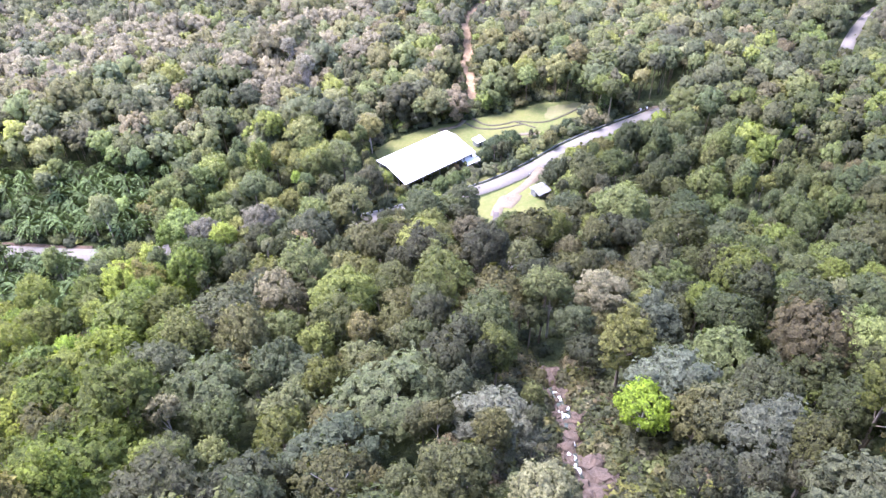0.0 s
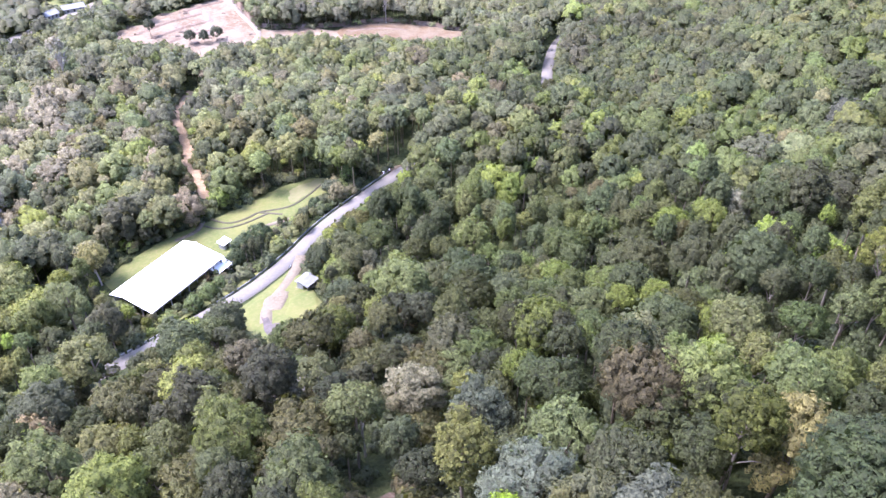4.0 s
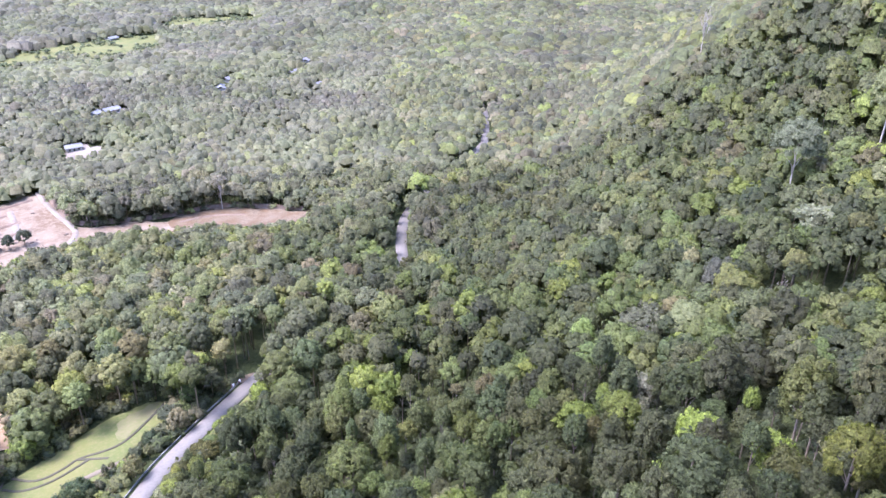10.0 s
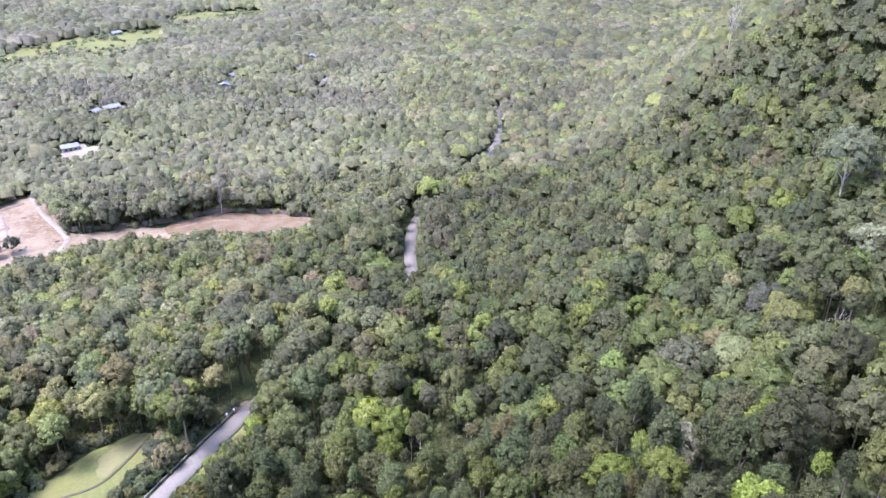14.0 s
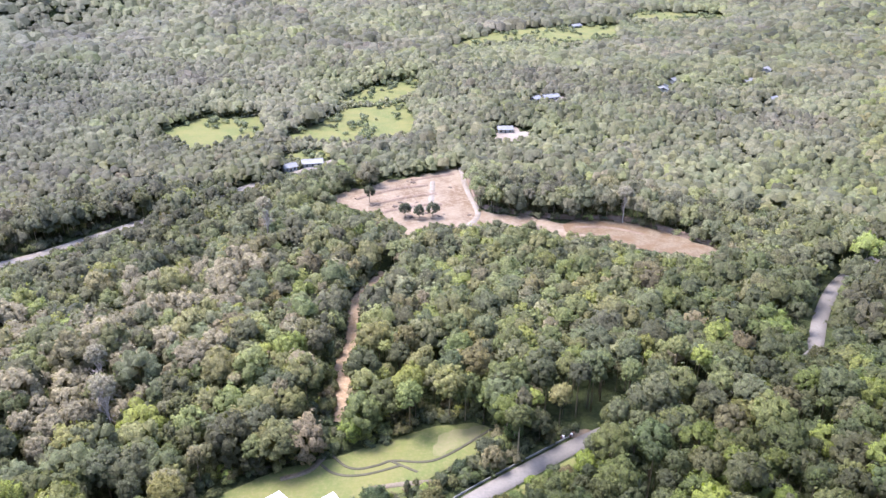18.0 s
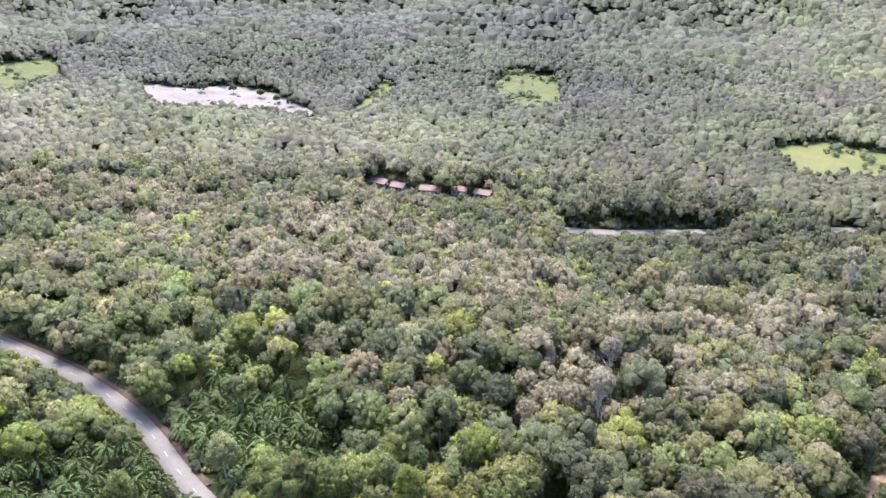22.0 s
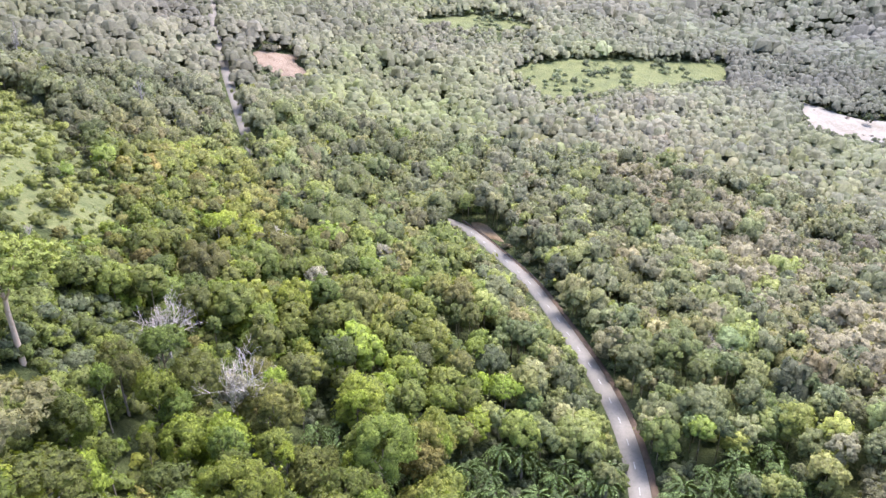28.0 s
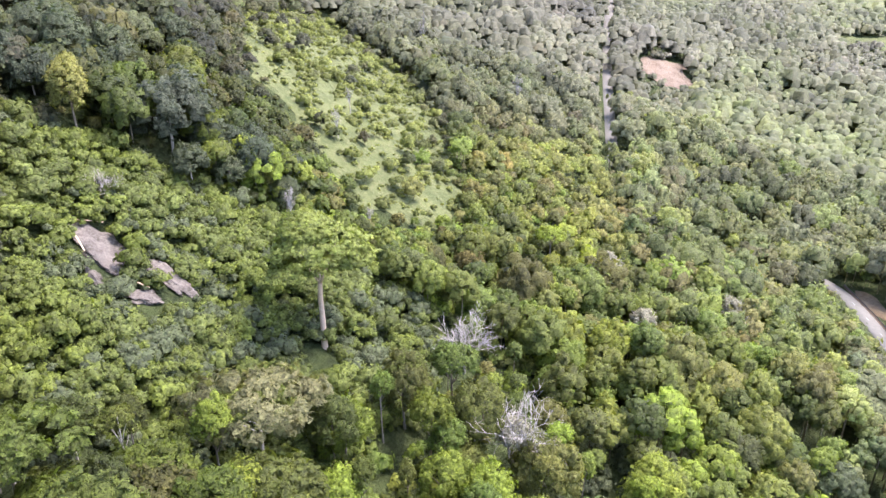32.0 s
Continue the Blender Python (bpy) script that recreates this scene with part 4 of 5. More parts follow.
q, c, nq = plant(BUSH, x, y, height(x, y), rad, rad * rng.uniform(0.3, 0.8, len(x)), species(x, y)[1], False)
tagged(new("edge_bushes", quads_mesh("edge_bushes", q, WOODS, c, nq)), "leafy green bushes along the edges of the openings", "bushes", kind="stuff")

n = 520
x, y = 18 + rng.choice([-1, 1], n) * rng.uniform(2.6, 8.5, n), rng.uniform(-12, 66, n)
x, y = np.r_[x, rng.uniform(4, 46, 520)], np.r_[y, rng.uniform(10, 56, 520)]
x, y = x[off_line(STREAM, x, y) > 2.6], y[off_line(STREAM, x, y) > 2.6]
n = len(x)
rad = rng.uniform(0.8, 2.6, n)
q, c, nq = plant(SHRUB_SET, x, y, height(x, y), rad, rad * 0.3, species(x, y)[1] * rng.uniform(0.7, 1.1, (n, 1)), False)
tagged(new("stream_bushes", quads_mesh("stream_bushes", q, LEAFY_WOODS, c, nq)), "dark green bushes on the banks of the stream", "bushes", kind="stuff")

# oil palms
LAYERED = [crown_mesh(*crown(84, 12, 0.085, 0.34, 1.1, 0.36, 0.0)) for _ in range(2)]
FRONDS = [quads_mesh("frond_crown", q, LEAF, None, nq) for q, nq in (palm_crown(22, 6) for _ in range(4))]
PALM_TRUNK = mesh_of("trunk", *log([(0, 0, -0.2), (0, 0, 0.3), (0.02, 0, 0.7), (0, 0.01, 1.0)], (0.085, 0.08, 0.075, 0.09), 8), BARK, smooth=True)
for poly in PALMS:
    xs, ys = zip(*poly)
    for gx in np.arange(min(xs), max(xs), 5.4):
        for gy in np.arange(min(ys), max(ys), 5.0):
            px, py = gx + rng.uniform(-1.2, 1.2), gy + rng.uniform(-1.2, 1.2)
            if rng.uniform() < 0.2 or not inside(poly, np.array([px]), np.array([py]))[0] or off_line(ROAD_WEST, np.array([px]), np.array([py]))[0] < 6:
                continue
            root = tagged(new("oil_palm"), "oil palm with arching green fronds and a stout trunk", "palm", "oil palms beside the road")
            root.matrix_world = pose(px, py, float(height(px, py)), 0, 0, rng.uniform(0, 360))
            h = rng.uniform(4.5, 7.5)
            part("trunk", PALM_TRUNK, root).scale = (4.2, 4.2, h)
            top = part("frond_crown", FRONDS[int(rng.integers(4))], root)
            top.location, top.scale = (0, 0, h), (rng.uniform(3.8, 5.4),) * 3
            top.color = (*[float(v) for v in PALETTE[1] * np.array([0.82, 1.0, 0.95]) * rng.uniform(1.0, 1.6)], 1.0)

# ---- trees that stand out ----
LIME, YELLOW, RUST = (0.17, 0.24, 0.012), (0.19, 0.20, 0.045), (0.19, 0.145, 0.07)
GREY, DRY = (0.155, 0.142, 0.100), (0.26, 0.235, 0.17)
for name, label, shape, x, y, radius, high, colour, pale in (
        ("umbrella_tree", "tall pale-trunked tree with a flat layered green crown", "umbrella", -104.4, 18.5, 10.0, 20.5, (0.205, 0.235, 0.05), True),
        ("umbrella_tree", "broad flat-crowned tree with olive brown foliage", "umbrella", -76, 32, 10.5, 12.0, (0.155, 0.145, 0.06), True),
        ("lime_leaved_tree", "small tree with a vivid lime green crown above the stream", "round", 27.5, 39.4, 4.4, 9.0, LIME, True),
        ("grey_leaved_tree", "large round tree with silvery grey-green foliage", "round", 33, 44, 6.8, 10.0, (0.105, 0.118, 0.075), False),
        ("yellow_leaved_tree", "tall tree with sparse yellow-green foliage and a pale trunk", "airy", -6, 106, 6.5, 14.5, YELLOW, True),
        ("rusty_leaved_tree", "wide tree with orange-brown young leaves", "airy", 44, 117, 6.2, 9.5, RUST, False),
        ("rusty_leaved_tree", "tall tree with a rusty brown crown", "tall", -36, 112, 5.2, 12.0, RUST, False),
        ("grey_leaved_tree", "tall thin tree with grey-brown sparse foliage", "airy", -51, 130, 5.5, 15.0, GREY, True),
        ("grey_leaved_tree", "tall thin tree with grey-brown sparse foliage", "airy", -65, 125, 5.2, 15.0, GREY, True),
        ("yellow_leaved_tree", "bright yellow-green tree on the ridge slope", "round", 120, 89, 5.0, 9.0, (0.20, 0.25, 0.04), False),
        ("yellow_leaved_tree", "bright yellow-green tree on the ridge slope", "round", 107, 85, 4.6, 9.0, (0.19, 0.24, 0.04), False),
        ("yellow_leaved_tree", "bright yellow-green tree on the ridge slope", "round", 120, 74, 4.6, 8.5, (0.19, 0.235, 0.04), False),
        ("emergent_tree", "very tall pale tree standing above the forest", "airy", 238, 142, 8.0, 23.0, (0.135, 0.150, 0.085), True),
        ("emergent_tree", "tall tree with a broad pale yellow-green crown above the forest", "tall", 262, 128, 8.0, 24.0, (0.165, 0.180, 0.075), True),
        ("spreading_tree", "big light green tree with a broad domed crown", "round", -8, 40, 8.6, 9.0, (0.098, 0.112, 0.046), True),
        ("spreading_tree", "big light green tree with a broad domed crown", "round", -38, 46, 8.0, 9.5, (0.090, 0.105, 0.042), True),
        ("broadleaf_tree", "dark green tree with large glossy leaves", "round", -15, 28, 6.6, 8.0, (0.062, 0.074, 0.038), False),
        ("grey_leaved_tree", "round pale grey-green tree beside the stream", "airy", 6, 33, 5.6, 10.0, (0.118, 0.120, 0.078), True),
        ("grey_leaved_tree", "round grey-green tree with bare grey branches", "airy", 41, 31, 6.4, 10.0, (0.082, 0.088, 0.056), True),
        ("grey_leaved_tree", "large dense grey-green tree hung with vines", "tall", 36, 64, 6.4, 9.5, (0.068, 0.078, 0.046), False),
        ("rusty_leaved_tree", "tan-leaved tree with a pale feathery crown", "airy", 30, 79, 5.8, 11.0, (0.175, 0.160, 0.090), True),
        ("lime_leaved_tree", "light yellow-green tree in the dark forest", "round", -54, 80, 5.0, 10.0, (0.135, 0.165, 0.040), False),
        ("umbrella_tree", "wide layered tree with dull olive foliage", "umbrella", 158, 131, 8.6, 11.0, (0.115, 0.118, 0.066), True),
        ("yellow_leaved_tree", "yellow-green tree with a smooth rounded crown", "round", 199, 157, 6.4, 9.0, (0.120, 0.145, 0.040), False),
        ("yellow_leaved_tree", "yellow-green tree with a smooth rounded crown", "round", 192, 166, 5.2, 8.0, (0.115, 0.140, 0.040), False),
        ("grey_leaved_tree", "dense grey tree with a conical crown", "tall", 186, 130, 6.0, 9.0, (0.092, 0.094, 0.066), False),
        ("grey_leaved_tree", "pale tree with whitish young leaves", "airy", 130, 111, 5.0, 8.5, (0.190, 0.185, 0.120), True),
        ("umbrella_tree", "wide spreading tree with pale grey-green foliage", "umbrella", 213, 116, 9.0, 12.0, (0.19, 0.20, 0.115), True),
        ("yellow_leaved_tree", "light green tree among darker crowns", "tall", 148, 145, 4.6, 10.0, (0.18, 0.235, 0.06), False),
        ("lime_leaved_tree", "lime green tree on the hillside", "umbrella", -188, 24, 4.8, 8.0, (0.23, 0.27, 0.03), False),
        ("lime_leaved_tree", "bright layered green tree on the overgrown slope", "umbrella", -151, 36, 5.0, 8.0, (0.150, 0.195, 0.030), False),
        ("lime_leaved_tree", "bright layered green tree beside the winding road", "umbrella", -158, 93, 5.0, 8.5, (0.150, 0.200, 0.032), False),
        ("lime_leaved_tree", "lime green tree beside the winding road", "umbrella", -155, 108, 5.0, 9.5, (0.21, 0.27, 0.035), False),
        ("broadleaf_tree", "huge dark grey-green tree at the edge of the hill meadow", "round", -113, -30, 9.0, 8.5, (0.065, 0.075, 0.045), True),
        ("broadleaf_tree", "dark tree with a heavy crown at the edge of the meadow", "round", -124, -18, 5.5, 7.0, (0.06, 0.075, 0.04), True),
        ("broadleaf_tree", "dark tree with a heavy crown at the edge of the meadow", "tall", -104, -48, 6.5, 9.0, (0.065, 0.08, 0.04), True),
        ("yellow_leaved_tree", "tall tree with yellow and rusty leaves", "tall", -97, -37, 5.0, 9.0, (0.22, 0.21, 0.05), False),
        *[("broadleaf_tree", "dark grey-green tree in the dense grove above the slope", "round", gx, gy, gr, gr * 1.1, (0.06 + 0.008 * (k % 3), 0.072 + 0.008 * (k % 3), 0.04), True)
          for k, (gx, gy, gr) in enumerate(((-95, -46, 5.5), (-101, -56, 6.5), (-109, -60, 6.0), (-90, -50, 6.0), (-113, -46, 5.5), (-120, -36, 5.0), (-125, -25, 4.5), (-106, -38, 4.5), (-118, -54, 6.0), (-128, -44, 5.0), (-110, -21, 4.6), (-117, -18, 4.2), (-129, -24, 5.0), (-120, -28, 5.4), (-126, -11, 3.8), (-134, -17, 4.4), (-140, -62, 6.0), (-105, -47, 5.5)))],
        ("field_tree", "lone dark tree kept on the bare soil", "round", 8, 426, 3.6, 7.0, (0.07, 0.075, 0.04), False),
        ("field_tree", "lone dark tree kept on the bare soil", "round", 27, 407, 3.8, 5.0, (0.065, 0.07, 0.04), False),
        ("field_tree", "lone dark tree kept on the bare soil", "round", 34, 405, 3.4, 4.5, (0.06, 0.07, 0.04), False),
        ("field_tree", "lone dark tree kept on the bare soil", "round", 41, 407, 4.2, 5.0, (0.065, 0.07, 0.04), False),
        ("field_tree", "tall light green tree at the edge of the bare soil", "round", 72, 419, 5.0, 10.0, (0.13, 0.155, 0.06), True),
        ("roadside_tree", "dark leafy tree between the lawn and the road", "round", 16, 193, 4.4, 4.0, (0.06, 0.08, 0.035), False),
        ("roadside_tree", "dark leafy tree between the lawn and the road", "round", 22, 199, 4.2, 4.0, (0.065, 0.09, 0.035), False),
        ("roadside_tree", "dark leafy tree between the lawn and the road", "round", 12, 187, 3.4, 3.2, (0.07, 0.09, 0.04), False),
        ("roadside_tree", "grey-green leafy tree beside the road parapet", "round", 52, 218, 3.6, 4.2, (0.085, 0.095, 0.055), False),
        ("roadside_tree", "green leafy tree beside the road parapet", "tall", 60, 225, 3.4, 5.0, (0.09, 0.125, 0.04), False),
        ("roadside_tree", "green leafy tree beside the road parapet", "tall", 66, 229, 3.4, 6.0, (0.10, 0.135, 0.04), False),
        ("roadside_tree", "dark leafy bush beside the road parapet", "round", 44, 212, 3.0, 2.2, (0.06, 0.08, 0.035), False),
        ("roadside_tree", "light green bush behind the white shed", "round", 2, 173, 3.4, 1.8, (0.11, 0.14, 0.045), False),
        ("roadside_tree", "light green bush behind the white shed", "round", -3, 169, 3.2, 1.8, (0.11, 0.14, 0.045), False),
        ("roadside_tree", "light green bush behind the white shed", "round", 6, 178, 2.6, 1.4, (0.10, 0.13, 0.045), False)):
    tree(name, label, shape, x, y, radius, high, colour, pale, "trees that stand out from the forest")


for one in bpy.data.objects["umbrella_tree"].children:
    if one.name.startswith("crown"):
        one.data, one.scale = LAYERED[0], (9.5, 9.0, 9.0)
    if one.name.startswith("trunk"):
        forked = [log([(0, 0, -2), (0, 0, 0.3), (0.25, 0.1, 6), (-0.1, 0.2, 11), (0.1, 0.1, 13.5)], (0.75, 0.60, 0.50, 0.44, 0.40), 9)]
        for tip, r in (((3.2, 1.5, 20.0), 0.34), ((-3.2, -1.8, 18.5), 0.28), ((-3.4, 2.6, 20.8), 0.15), ((0.8, -3.0, 21.0), 0.15)):
            forked.append(log([(0.1, 0.1, 13.2), (tip[0] * 0.45, tip[1] * 0.4, 13.2 + (tip[2] - 13.2) * 0.35), tip], (r, r * 0.85, r * 0.5), 6))
        one.data, one.scale = mesh_of("trunk", *joined(forked), WARM_BARK, smooth=True), (1, 1, 1)
for dx, dy, dz, r in ((3.5, -4.0, -3.5, 6.0), (-5.0, 3.0, -2.5, 5.5), (1.0, 2.0, 3.0, 6.5)):
    top = part("crown", LAYERED[int(rng.integers(2))], bpy.data.objects["umbrella_tree"])
    top.location, top.scale, top.color = (dx, dy, 20.5 + dz), (r, r, r), (0.215, 0.24, 0.052, 1.0)


def limb(pieces, p, way, length, r, depth):
    """A bent limb that forks again and again."""
    q = [p, p + way * length * 0.5 + Vector(rng.normal(0, 0.05, 3)) * length, p + way * length]
    pieces.append(log([tuple(v) for v in q], (r, r * 0.8, r * 0.6), 4))
    if depth:
        for _ in range(3):
            turn = Vector(unit(np.array(way) + rng.normal(0, 0.55, 3) + np.array([0, 0, 0.12])))
            limb(pieces, q[2 if rng.uniform() < 0.6 else 1], turn, length * rng.uniform(0.55, 0.8), r * 0.70, depth - 1)


def bare_meshes(low):
    """The trunk and the forked limbs of a leafless tree of height about 1."""
    trunk = mesh_of("trunk", *log([(0, 0, -0.1), (0, 0, 0.02), (0.02, 0.01, low * 0.6), (0.01, 0.02, low)], (0.032, 0.026, 0.021, 0.017), 8), BLEACHED, smooth=True)
    limbs = []
    for k in range(7):
        pieces, a = [], k * 1.3 + rng.uniform(-0.3, 0.3)
        limb(pieces, Vector((0.01, 0.02, low * (1 - 0.08 * k))), Vector((math.cos(a) * 0.42, math.sin(a) * 0.42, 0.9)).normalized(), (1 - low) * 0.40, 0.0068, 4)
        limbs.append(mesh_of("limb", *joined(pieces), BLEACHED, smooth=True))
    return trunk, limbs


BARE_WIDE, BARE_TALL = [bare_meshes(0.28) for _ in range(3)], [bare_meshes(0.66) for _ in range(3)]


def bare_tree(x, y, high, wide, tall, label, leaves=None):
    root = tagged(new("bare_tree"), label, "tree", "bare trees")
    root.matrix_world = pose(x, y, float(height(x, y)), 0, 0, rng.uniform(0, 360))
    trunk, limbs = (BARE_TALL if tall else BARE_WIDE)[int(rng.integers(3))]
    part("trunk", trunk, root).scale = (wide * 0.6, wide * 0.6, high)
    for me in limbs:
        part("limb", me, root).scale = (wide, wide, high)
    if leaves:
        top = part("crown", CROWNS["airy"][int(rng.integers(4))], root, "thin pale remaining foliage")
        top.location, top.scale, top.color = (0, 0, high * leaves[0]), (leaves[1],) * 3, (*DRY, 1.0)


bare_tree(-113, 54, 21, 21, False, "large leafless white tree with many fine branches", (0.55, 3.6))
bare_tree(-127, 35, 15, 17, False, "small leafless grey tree with a wide crown")
bare_tree(-54, 230, 22, 18, True, "tall thin tree with a long white trunk and dry crown", (0.88, 4.0))
bare_tree(-36, 372, 25, 20, True, "tall pale tree with a bare trunk and dry crown", (0.9, 4.5))
bare_tree(138, 403, 19, 16, True, "tall pale tree at the forest edge", (0.88, 4.5))
bare_tree(-189, 171, 12, 13, False, "leafless pinkish tree among green crowns", (0.7, 2.4))
bare_tree(15, 105, 9, 13, False, "leafless pinkish tree with a wide crown")
bare_tree(-216, 69, 12, 13, False, "leafless grey tree with rusty twigs", (0.6, 2.6))
bare_tree(-221, 67, 11, 12, False, "leafless grey tree with a thin rusty crown", (0.72, 3.4))
bare_tree(-201, 36, 10, 11, False, "dry tree with sparse beige foliage", (0.70, 3.0))
bare_tree(-180, 54, 11, 12, False, "dry tree with sparse beige foliage", (0.72, 3.6))
bare_tree(-196, 172, 11, 12, False, "leafless pinkish tree below the road")
bare_tree(-85, 223, 10, 11, False, "dry tree with sparse beige foliage", (0.72, 3.2))
bare_tree(-64, 250, 20, 14, True, "tall pale leaning trunk with a dry crown", (0.9, 3.4))
bare_tree(-299, 108, 13, 14, False, "leafless white tree behind the road bend")
bare_tree(-313, -55, 21, 12, True, "tall bare trunk standing above the forest")
bare_tree(-323, -114, 24, 12, True, "tall bare trunk standing above the forest")
bare_tree(-410, 160, 22, 12, True, "tall bare trunk standing above the forest")
bare_tree(-122, -6, 10, 8, True, "bare pale trunk on the steep slope")
bare_tree(-143, -1.5, 6, 6, True, "short bare pale trunk at the edge of the meadow")
bare_tree(182, 111, 14, 14, False, "leafless grey tree on the ridge slope")
bare_tree(375, 278, 34, 16, True, "very tall bare trunk on the crest of the ridge")
bare_tree(-90, -20, 7, 9, False, "leafless grey tree above the rock slabs")
bare_tree(-165, -30, 9, 7, True, "thin bare trunk in the hill meadow")
bare_tree(-182, -40, 9, 7, True, "thin bare trunk in the hill meadow")


# ---- buildings ----
def block(x0, x1, y0, y1, z0, z1, bevel=0.03):
    """A box with bevelled edges, as a bmesh."""
    bm = bmesh.new()
    bmesh.ops.create_cube(bm, size=1, matrix=Matrix.Translation(((x0 + x1) / 2, (y0 + y1) / 2, (z0 + z1) / 2)) @ Matrix.Diagonal((x1 - x0, y1 - y0, z1 - z0, 1)))
    if bevel:
        bmesh.ops.bevel(bm, geom=bm.edges[:], offset=bevel, segments=1, affect="EDGES")
    return bm


def slab(corners, thick):
    """A sloping sheet with thickness from four upper corners."""
    bm = bmesh.new()
    top = [bm.verts.new(c) for c in corners]
    low = [bm.verts.new((c[0], c[1], c[2] - thick)) for c in corners]
    bm.faces.new(top)
    bm.faces.new(low[::-1])
    for k in range(4):
        bm.faces.new((top[k], low[k], low[(k + 1) % 4], top[(k + 1) % 4]))
    bmesh.ops.recalc_face_normals(bm, faces=bm.faces[:])
    return bm


def solid(name, bm, mat, parent=None, label=""):
    me = bpy.data.meshes.new(name)
    bm.to_mesh(me)
    bm.free()
    me.materials.append(mat)
    return part(name, me, parent, label)


def tube(points, r, sides=8):
    bm = bmesh.new()
    for a, b in zip(points, points[1:]):
        a, b = Vector(a), Vector(b)
        m = Matrix.Translation((a + b) / 2) @ (b - a).to_track_quat("Z", "Y").to_matrix().to_4x4()
        bmesh.ops.create_cone(bm, segments=sides, radius1=r, radius2=r, depth=(b - a).length, cap_ends=True, matrix=m)
    return bm


def big_shed():
    """The long white-roofed shed: low gable, ridge nearer the far side."""
    root = tagged(new("shed"), "long shed with a bright white sheet roof on the lawn", "building")
    root.matrix_world = pose(-7.7, 182.8, -2.6, 0, 0, 38.4)
    L, W, eave, ridge, ry = 14.7, 8.2, 7.4, 8.7, 2.6
    ribs = 26
    for side, (ya, za, yb, zb) in enumerate(((-W, eave, ry, ridge), (ry, ridge, W, eave + 0.25))):
        for k in range(ribs):
            xa, xb = -L + 2 * L * k / ribs + 0.02, -L + 2 * L * (k + 1) / ribs - 0.02
            up = 0.03 * (k % 2)
            solid("roof_sheet", slab(((xa, ya, za + up), (xb, ya, za + up), (xb, yb, zb + up), (xa, yb, zb + up)), 0.08), ROOF_WHITE, root)
    solid("ridge_cap", block(-L, L, ry - 0.3, ry + 0.3, ridge - 0.02, ridge + 0.12), ROOF_WHITE, root)
    for name, y0, y1 in (("gutter", -W - 0.25, -W - 0.02), ("gutter", W + 0.02, W + 0.25)):
        solid(name, block(-L, L, y0, y1, eave - 0.3, eave - 0.05), CONCRETE, root, "grey metal gutter")
    solid("wall", block(-L + 0.6, L - 0.6, W - 0.9, W - 0.65, 0, eave - 0.1), PLASTER, root)
    solid("wall", block(L - 0.9, L - 0.65, -W + 0.6, W - 0.95, 0, eave - 0.1), PLASTER, root)
    solid("wall", block(-L + 0.6, L - 0.95, -W + 0.6, -W + 0.85, 0, 1.5), PLASTER, root)
    for k in range(9):
        px = -L + 0.7 + k * (2 * L - 1.6) / 8
        solid("post", block(px - 0.15, px + 0.15, -W + 0.5, -W + 0.8, 1.52, eave - 0.15), CONCRETE, root)
    for k in range(5):
        py = -W + 1.4 + k * 3.2
        solid("post", block(-L + 0.5, -L + 0.8, py - 0.15, py + 0.15, 0, eave - 0.15), CONCRETE, root)
    for k in range(4):
        py = -W + 1.4 + k * 3.2
        solid("brace", block(-L + 0.55, -L + 0.7, py + 0.2, py + 3.0, 3.6, 3.85), BARK, root, "rusty brown cross beam")
    solid("floor_slab", block(-L, L, -W, W, -1.5, 0.0), CONCRETE, root)
    lean = tagged(new("lean_to"), "small white lean-to roof beside the shed", "building")
    lean.matrix_world = pose(7.0, 185.0, -2.4, 0, 0, 38.4)
    solid("roof", slab(((-3.2, -2.6, 4.6), (3.2, -2.6, 4.6), (3.2, 2.0, 5.2), (-3.2, 2.0, 5.2)), 0.1), ROOF_WHITE, lean)
    for px in (-2.8, 2.8):
        for py, top in ((-2.3, 4.5), (1.7, 5.0)):
            solid("post", block(px - 0.1, px + 0.1, py - 0.1, py + 0.1, 0, top), CONCRETE, lean)
    solid("wall", block(-2.9, 2.9, 1.85, 2.0, 0, 4.9), PLASTER, lean)
    tank = tagged(new("water_tank"), "round open concrete tank beside the shed", "tank")
    tank.matrix_world = pose(3.2, 179.8, -1.6)
    ring, water = bmesh.new(), bmesh.new()
    outer = [(2.1 * math.cos(k * math.pi / 12), 2.1 * math.sin(k * math.pi / 12)) for k in range(24)]
    rows = [[ring.verts.new((px * s, py * s, z)) for px, py in outer] for s, z in ((1, -0.5), (1, 2.6), (0.88, 2.6), (0.88, 1.6))]
    for a, b in zip(rows, rows[1:]):
        for k in range(24):
            ring.faces.new((a[k], a[(k + 1) % 24], b[(k + 1) % 24], b[k]))
    solid("wall", ring, CONCRETE, tank)
    water.faces.new([water.verts.new((px * 0.87, py * 0.87, 1.8)) for px, py in outer])
    solid("water", water, DARK_OPENING, tank, "dark still water")
    kiosk = tagged(new("kiosk"), "small white-roofed pump house on the lawn", "building")
    kiosk.matrix_world = pose(10.6, 200.5, float(height(10.6, 200.5)), 0, 0, 38)
    solid("wall", block(-1.5, 1.5, -1.2, 1.2, -0.5, 2.5), PLASTER, kiosk)
    door = solid("door", block(-0.45, 0.45, -1.26, -1.2, 0, 2.0), DARK_OPENING, kiosk)
    solid("handle", block(0.3, 0.36, -1.31, -1.26, 0.95, 1.1, 0), CONCRETE, door)
    solid("roof", slab(((-1.9, -1.6, 2.6), (1.9, -1.6, 2.6), (1.9, 1.6, 2.95), (-1.9, 1.6, 2.95)), 0.12), ROOF_WHITE, kiosk)
